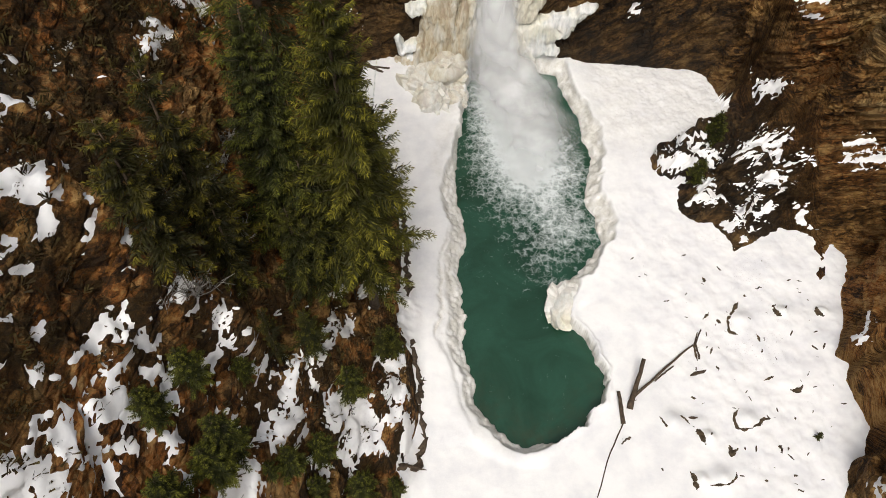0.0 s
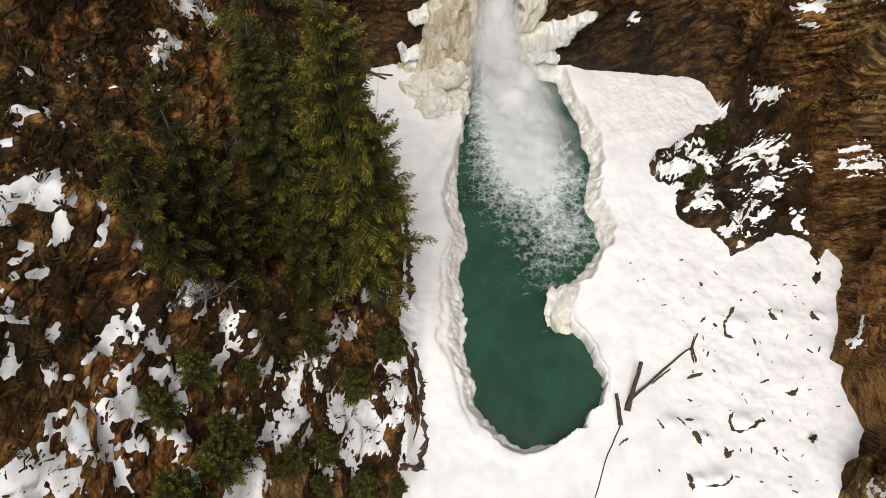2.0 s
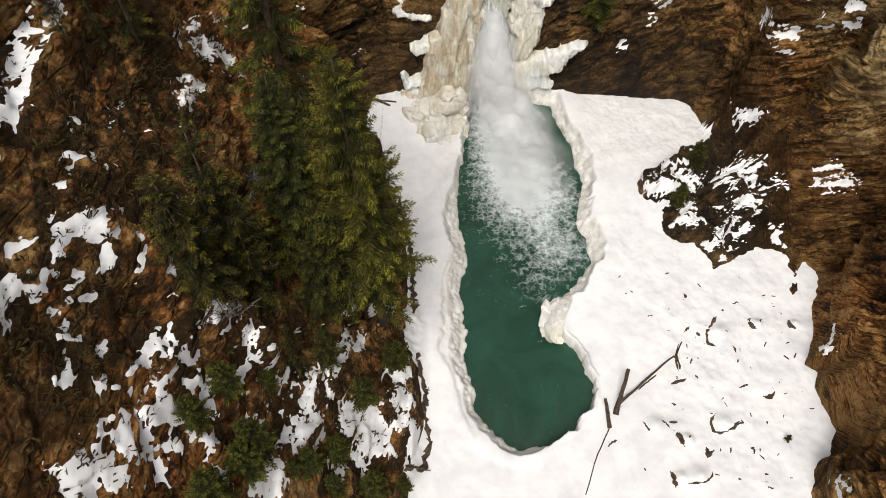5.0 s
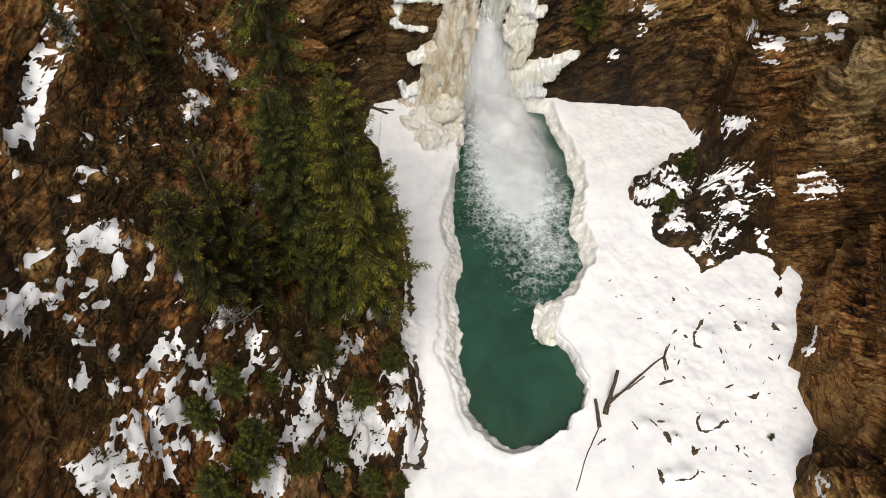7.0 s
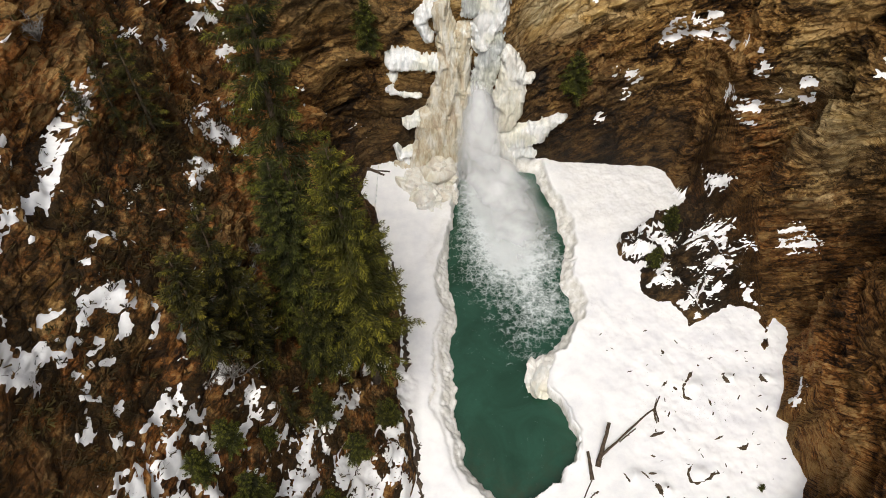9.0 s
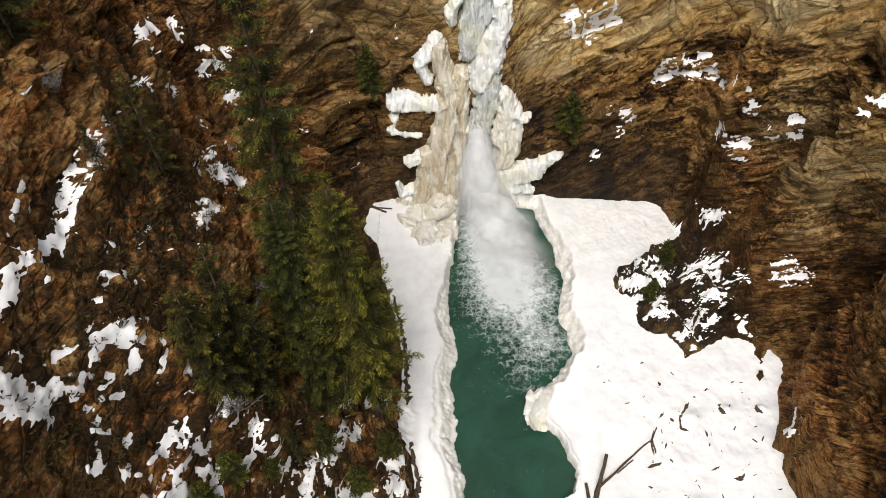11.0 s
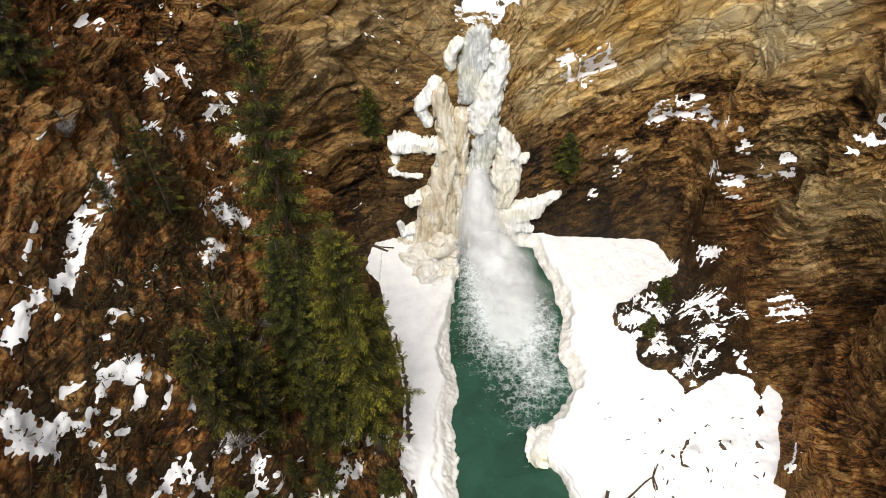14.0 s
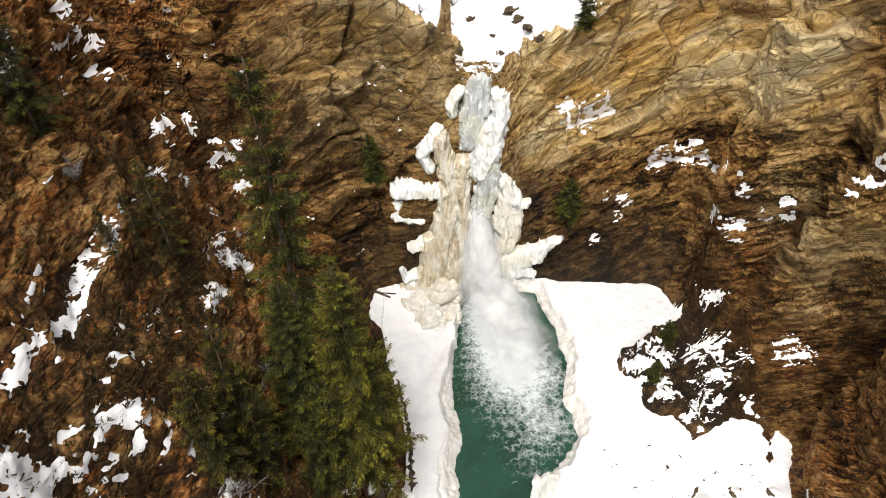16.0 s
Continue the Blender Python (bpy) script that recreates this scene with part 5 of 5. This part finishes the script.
# ---- the fall ----
def falling_water():
    rows_, cols_ = 150, 56
    v, u = np.meshgrid(np.linspace(0, 1, rows_), np.linspace(-1, 1, cols_), indexing="ij")
    z = 12.2 - 12.0 * v
    face = 58.3 + (z - 0.9) / 5.8 - 1.0 - 1.3 * smooth(0.0, 0.5, v) - 1.2 * smooth(0.4, 1.0, v)
    middle = 4.5 + 0.5 * smooth(0.0, 0.4, v) + 0.15 * np.sin(5 * v)
    half = 1.0 + 1.4 * smooth(0.05, 0.45, v) + 0.6 * smooth(0.5, 1.0, v)
    x = middle + u * half
    p = np.stack([x, face, z], -1).reshape(-1, 3)
    strand = fbm(p * [1.6, 0, 0.25], 4, 170) * 0.8 + 0.15 * fbm(p * [5, 0, 0.8], 2, 171)
    p[:, 1] += strand + 1.6 * (np.abs(u.ravel()) ** 3)
    p[:, 0] += 0.3 * fbm(p * [0.5, 0, 0.3], 3, 172)
    veil = smooth(1.0, 0.45, np.abs(u.ravel()) + 0.35 * strand) * smooth(-0.02, 0.18, v.ravel())
    mesh = grid_mesh("waterfall", p, rows_, cols_, attrs={"veil": veil})
    mesh.materials.append(fall_material)
    tagged(new("waterfall", mesh), "white falling water between curtains of ice", "waterfall")


falling_water()


def spray(cx, cy, z, rx, ry, turn, strength, seed, tilt_=0.0):
    """A thin billowing veil of spray, densest in its middle."""
    n = 40
    u, v = np.meshgrid(np.linspace(-1, 1, n), np.linspace(-1, 1, n), indexing="ij")
    r = np.hypot(u, v).ravel()
    c, s = math.cos(turn), math.sin(turn)
    lx, ly = (u * rx).ravel(), (v * ry).ravel()
    p = np.stack([cx + c * lx - s * ly, cy + s * lx + c * ly, np.full(n * n, float(z))], 1)
    p[:, 2] += 0.9 * fbm(p * 0.35 + seed, 3, seed) + 1.2 * (1 - np.clip(r, 0, 1) ** 2) + tilt_ * ly
    fade = strength * smooth(1.0, 0.1, r + 0.25 * fbm(p * 0.5, 3, seed + 1))
    mesh = grid_mesh("spray", p, n, n, attrs={"veil": fade})
    mesh.materials.append(mist_material)
    tagged(new("spray", mesh), "white spray hanging over the plunge pool", "spray", kind="stuff")


spray(8.0, 48.5, 0.7, 5.4, 10.5, 0.24, 0.7, 201)
spray(6.6, 51.6, 2.2, 5.2, 8.4, 0.28, 0.85, 202)
spray(5.4, 55.0, 4.5, 3.6, 5.0, 0.1, 0.8, 203, 0.3)
spray(5.0, 55.6, 6.5, 2.6, 3.6, 0.0, 0.8, 204, 1.3)
spray(4.9, 55.3, 9.0, 1.8, 2.6, 0.0, 0.6, 205, 1.6)


# ---- logs and dead branches ----
def log(name, points, thick, thin_end, label):
    rng = np.random.default_rng(int(abs(points[0][0]) * 100))
    p = np.array(points, float)
    t_ = np.linspace(0, len(p) - 1, 9)
    path = np.stack([np.interp(t_, range(len(p)), p[:, k]) for k in range(3)], 1) + rng.normal(0, 0.02, (9, 3))
    pieces = [tube(path, np.linspace(thick, thin_end, 9) * rng.uniform(0.9, 1.1, 9), 8)]
    for k in (2, 4, 5, 7):
        a = path[k]
        pieces.append(tube([a, a + rng.normal(0, 1, 3) * [0.3, 0.3, 0.15] * 6 * thick + [0, 0, 0.1]], [thick * 0.3, thick * 0.1], 4))
    tagged(new(name, mesh_of(name, *joined(pieces), dead_wood)), label, "log")


def on_snow(x, y, up=0.0):
    return (x, y, snow_height(x, y) + up)


log("log", [on_snow(14.6, 23.0, 1.3), on_snow(13.9, 21.2, 0.6), on_snow(13.3, 19.7, 0.05)], 0.14, 0.24, "dark driftwood log leaning out of the snow")
log("log", [on_snow(12.6, 20.8, 0.5), on_snow(12.7, 18.6, 0.0)], 0.12, 0.18, "broken dark log end stuck in the snow")
log("pole", [on_snow(18.8, 24.7, 0.15), on_snow(16.5, 22.9, 0.2), on_snow(13.7, 20.5, 0.3)], 0.06, 0.11, "long thin dark pole lying on the snow")
log("pole", [on_snow(12.8, 18.8, 0.1), on_snow(11.5, 16.5, 0.08), on_snow(10.3, 13.5, 0.0)], 0.05, 0.04, "long thin dark pole lying on the snow")
log("log", [(-10.1, 56.6, 2.3), (-5.9, 54.5, 1.8)], 0.2, 0.17, "dark log on the snow at the foot of the cliff")
log("log", [(-9.5, 55.5, 2.0), (-5.3, 55.0, 1.9)], 0.12, 0.1, "dark log on the snow at the foot of the cliff")
log("branch", [on_snow(19.7, 26.0, 0.1), on_snow(19.0, 24.8, 0.15), on_snow(19.1, 23.6, 0.0)], 0.05, 0.07, "dead branch half buried in snow")
log("branch", [on_snow(17.0, 23.0, 0.1), on_snow(15.5, 21.8, 0.1)], 0.05, 0.06, "dead branch half buried in snow")
log("branch", [on_snow(12.8, 17.5, 0.1), on_snow(12.4, 17.1, 0.0)], 0.06, 0.05, "dead branch half buried in snow")
log("fallen_trunk", [(-6.4, 27.0, 6.6), (-5.4, 22.6, 6.0), (-4.6, 19.2, 4.6), (-3.6, 16.4, 3.2)], 0.07, 0.13, "thin fallen trunk down the snowy bank")


# ---- undercut earth edge of the west bank ----
def earth_edge(points, thick, seed):
    rng = np.random.default_rng(seed)
    p = np.array(points, float)
    t_ = np.linspace(0, len(p) - 1, 46)
    path = np.stack([np.interp(t_, range(len(p)), p[:, k]) for k in range(2)], 1) + rng.normal(0, 0.10, (46, 2))
    spine = [on_snow(x, y, -0.02) for x, y in path]
    radii = thick * np.clip(0.7 + rng.normal(0, 0.28, 46), 0.2, 1.3)
    pieces = [tube(spine, radii, 7)]
    for k in range(0, 46, 2):
        a = np.array(spine[k])
        way = rng.normal(0, 1, 3) * [1, 1, 0.25]
        pieces.append(tube([a, a + way * 0.18, a + way * 0.32 + rng.normal(0, 0.06, 3)], [thick * 0.35, thick * 0.22, 0.02], 5))
    tagged(new("earth_edge", mesh_of("earth_edge", *joined(pieces), dead_wood)), "dark undercut earth and roots along the snowy bank", "bank")


earth_edge([(-2.4, 25.0), (-2.0, 22.9), (-1.6, 21.1), (-1.7, 19.4), (-1.1, 17.3), (-1.9, 15.4), (-3.2, 15.0)], 0.26, 3)
earth_edge([(-3.3, 36.4), (-3.0, 33.5), (-2.9, 31.0), (-2.6, 28.6)], 0.26, 4)
earth_edge([(-4.6, 42.0), (-3.9, 39.0), (-3.4, 36.6)], 0.2, 5)


# ---- boulders in the snow, with the shade at their sides ----
def lump(radius, squash, seed, jag=0.35):
    bm = bmesh.new()
    bmesh.ops.create_icosphere(bm, subdivisions=4, radius=1.0)
    v = np.array([x.co[:] for x in bm.verts])
    f1_, gap_, rnd_, off_ = cells(v * 1.3 + seed * 3.7, seed)
    r = 1 + jag * (rnd_ - 0.5) + jag * 0.8 * (off_ * [0.7, -0.6, 0.8]).sum(1) + 0.08 * fbm(v * 3 + seed, 3, seed)
    v = v * r[:, None] * radius * np.array([1, 1, squash])
    for vert, co in zip(bm.verts, v):
        vert.co = co
    return bm


def stone_shade(points, width, seed):
    """A dark strip modelled for the shadow and bare rock edge beside a snow mound."""
    rng = np.random.default_rng(seed)
    p = np.array([on_snow(x, y) for x, y in points])
    n = 5 * len(p)
    t_ = np.linspace(0, len(p) - 1, n)
    path = np.stack([np.interp(t_, range(len(p)), p[:, k]) for k in range(3)], 1) + rng.normal(0, 0.22 * width, (n, 3)) * [1, 1, 0.2]
    taper = np.clip(np.minimum(np.arange(n), n - 1 - np.arange(n)) / 3.0, 0.25, 1.0)
    verts, faces = tube(path, width * taper * rng.uniform(0.55, 1.35, n), 7)
    verts = np.array(verts)
    level = np.r_[np.repeat(path[:, 2], 7), path[0, 2], path[-1, 2]]
    verts[:, 2] = level + (verts[:, 2] - level) * 0.7 + 0.02
    verts = verts + rng.normal(0, 0.10 * width, verts.shape)
    ob = new("stone_shade", mesh_of("stone_shade", verts, faces, boulder_material, None, False))
    tagged(ob, "dark strip for the bare rock edge and shadow beside a snow mound", "stone", group="stones in the snowfield")


for k, (line, width) in enumerate([
    ([(23.2, 28.6), (22.5, 27.6), (21.9, 26.8), (21.8, 25.9), (22.5, 25.7)], 0.13), ([(25.8, 28.0), (25.8, 27.3), (26.1, 27.1)], 0.19), ([(29.2, 28.2), (29.1, 27.5), (29.5, 27.2)], 0.19),
    ([(21.1, 19.7), (20.6, 19.1), (20.6, 18.3), (21.1, 18.1), (22.2, 18.5), (22.8, 19.1)], 0.10), ([(17.7, 18.1), (18.0, 17.7), (18.1, 17.0)], 0.20), ([(19.8, 17.0), (19.8, 16.3), (20.3, 16.8)], 0.16),
    ([(16.7, 15.1), (16.9, 14.7), (16.9, 13.9)], 0.19), ([(17.8, 14.2), (18.9, 14.2), (19.7, 14.7), (19.8, 15.1)], 0.08), ([(25.2, 21.1), (25.6, 21.0), (26.0, 21.3)], 0.16),
    ([(19.4, 25.8), (18.9, 24.6), (18.9, 23.4)], 0.09), ([(20.1, 27.0), (20.7, 27.6)], 0.09), ([(21.1, 26.9), (21.4, 26.7)], 0.14), ([(23.9, 25.7), (24.0, 25.0)], 0.10), ([(20.3, 24.6), (20.0, 24.0)], 0.07),
    ([(17.9, 20.6), (18.2, 20.5)], 0.14), ([(15.3, 19.1), (15.6, 18.5), (15.7, 18.2)], 0.08), ([(16.7, 19.1), (17.0, 18.9), (17.3, 18.5)], 0.07), ([(12.8, 17.4), (13.1, 17.6)], 0.09),
    ([(23.5, 21.9), (24.0, 22.1), (24.3, 22.2)], 0.07), ([(23.2, 16.9), (23.3, 16.8)], 0.13), ([(14.8, 15.4), (14.9, 15.2)], 0.07), ([(21.6, 14.6), (21.8, 14.5)], 0.10), ([(24.9, 19.1), (24.9, 18.8)], 0.07),
    ([(20.8, 30.7), (20.9, 30.3)], 0.13), ([(23.8, 29.2), (23.9, 29.0)], 0.10)]):
    stone_shade(line, width, k + 40)


# ---- blocks of ice at the pool ----
def ice_block(x, y, z, radius, squash, seed, label, stain, spread=(1.0, 1.0)):
    bm = lump(radius, squash, seed, 0.38)
    mesh = bpy.data.meshes.new("ice_block")
    bm.to_mesh(mesh)
    bm.free()
    mesh.polygons.foreach_set("use_smooth", np.zeros(len(mesh.polygons), bool))
    a = mesh.attributes.new("stained", "FLOAT", "POINT")
    a.data.foreach_set("value", np.full(len(mesh.vertices), stain, np.float32))
    mesh.materials.append(ice_material)
    ob = new("ice_block", mesh)
    ob.matrix_basis = pose(x, y, z, 0, 0, seed * 40 if spread[0] == spread[1] else -12) @ Matrix.Diagonal((spread[0], spread[1], 1, 1))
    tagged(ob, label, "ice", group="ice blocks at the pool")


ice_block(9.7, 28.9, 0.35, 1.25, 0.75, 4, "layered dome of dirty grey ice at the pool edge", 0.35, (1.1, 1.75))
ice_block(9.2, 27.6, 0.15, 0.75, 0.6, 9, "knob of dirty ice at the pool edge", 0.4)
ice_block(-0.9, 50.8, 1.6, 1.7, 0.8, 6, "large cream ice block under the ice curtain", 0.45)
ice_block(1.2, 51.6, 1.0, 1.2, 0.8, 7, "cream ice block under the ice curtain", 0.6)
ice_block(-2.2, 53.4, 1.6, 1.9, 0.7, 12, "cream ice mound under the ice curtain", 0.5)
ice_block(0.4, 54.6, 1.8, 2.1, 0.8, 13, "cream ice mound under the ice curtain", 0.6)


# ---- stones and twigs strewn over the snowfield below the east wall ----
def litter():
    rng = np.random.default_rng(31)
    pieces = []
    while len(pieces) < 80:
        x, y = rng.uniform(14, 30), rng.uniform(11, 33)
        if x + 0.25 * (y - 25) < 15 + rng.uniform(0, 4) or polygon_distance(np.array([x]), np.array([y]), FLOOR)[0] > -0.4:
            continue
        size = rng.uniform(0.02, 0.085) * (2.2 if rng.random() < 0.12 else 1.0)
        p = np.array(on_snow(x, y, 0.0))
        way = rng.normal(0, 1, 3) * [1, 1, 0.15]
        way = way / np.linalg.norm(way)
        reach = size * rng.uniform(1.2, 4.5)
        bend = rng.normal(0, 0.35 * size, 3) * [1, 1, 0.2]
        pieces.append(tube([p - way * reach, p - way * reach * 0.4 + bend, p + [0, 0, size * 0.3], p + way * reach * 0.6 - bend * 1.5, p + way * reach], [size * 0.3, size * 0.9, size * rng.uniform(0.4, 1.1), size * 0.7, size * 0.2], 5))
    tagged(new("litter", mesh_of("litter", *joined(pieces), dead_wood, None, False)), "dark stones and twigs strewn over the snow", "debris", kind="stuff")


litter()


# ---- bare shrubs and stones on the upper river ----
def bare_shrub(x, y, z, height, seed):
    rng = np.random.default_rng(seed)
    pieces = []
    for k in range(9):
        way = np.array([rng.normal(0, 0.45), rng.normal(0, 0.45), 1.0])
        tip = way * height * rng.uniform(0.6, 1.0)
        pieces.append(tube([(0, 0, -0.1), tip * 0.5 + rng.normal(0, 0.05, 3), tip], [0.035, 0.022, 0.008], 4))
        for j in range(5):
            a = tip * rng.uniform(0.35, 0.95)
            pieces.append(tube([a, a + rng.normal(0, 0.28, 3) * height * 0.5 + [0, 0, 0.15]], [0.014, 0.005], 3))
    ob = new("bare_shrub", mesh_of("bare_shrub", *joined(pieces), dead_wood))
    ob.matrix_basis = pose(x, y, z)
    tagged(ob, "bare dark winter shrub in the snow above the fall", "shrub", group="shrubs above the fall")


def river_stone(x, y, z, radius, seed):
    bm = lump(radius, 0.6, seed, 0.6)
    mesh = bpy.data.meshes.new("river_stone")
    bm.to_mesh(mesh)
    bm.free()
    mesh.materials.append(boulder_material)
    ob = new("river_stone", mesh)
    ob.matrix_basis = pose(x, y, z, 0, 0, seed * 50)
    tagged(ob, "dark stone showing through snow above the fall", "stone", group="stones above the fall")


def frosted_shrub(x, y, z, height, seed):
    rng = np.random.default_rng(seed)
    pieces = []
    for k in range(16):
        way = np.array([rng.normal(0.25, 0.55), rng.normal(-0.1, 0.55), 1.0])
        tip = way * height * rng.uniform(0.5, 1.0)
        pieces.append(tube([(0, 0, -0.2), tip * 0.5 + rng.normal(0, 0.08, 3), tip], [0.035, 0.024, 0.010], 4))
        for j in range(12):
            a = tip * rng.uniform(0.3, 1.0)
            pieces.append(tube([a, a + rng.normal(0, 0.30, 3) * height * 0.4 + [0, 0, 0.1]], [0.022, 0.008], 3))
    ob = new("frosted_shrub", mesh_of("frosted_shrub", *joined(pieces), frosted_wood))
    ob.matrix_basis = pose(x, y, z)
    tagged(ob, "bare grey shrub with frosted twigs on the steep slope", "shrub", group="frosted shrubs on the slope")


for k, (x, y, z, h) in enumerate([(-12.9, 23.1, 20.4, 2.6), (-12.8, 25.2, 19.7, 2.4), (-12.8, 29.3, 18.2, 1.8), (-12.1, 22.2, 18.1, 2.0), (-11.7, 23.6, 17.1, 1.8), (-9.5, 26.2, 11.9, 1.6), (-12.2, 18.1, 19.7, 2.2), (-14.0, 24.4, 21.3, 1.6), (-20.5, 29.8, 31.7, 1.3), (-21.6, 31.0, 35.8, 1.5)]):
    frosted_shrub(x, y, z - 0.3, h, k + 60)
# river begin
bare_shrub(0.8, 63.1, 30.3, 1.6, 1)
bare_shrub(-0.4, 64.9, 31.9, 1.4, 2)
bare_shrub(3.0, 69.1, 31.0, 1.2, 3)
river_stone(4.9, 68.8, 29.5, 0.45, 3)
river_stone(9.4, 69.2, 30.0, 0.70, 4)
river_stone(7.2, 66.1, 28.6, 0.35, 5)
river_stone(7.8, 64.2, 27.5, 0.40, 6)
river_stone(10.8, 64.4, 30.0, 0.50, 7)
river_stone(11.7, 62.0, 29.8, 0.45, 8)
river_stone(3.6, 63.0, 28.6, 0.30, 9)
river_stone(10.2, 67.5, 29.7, 0.60, 10)
# river end
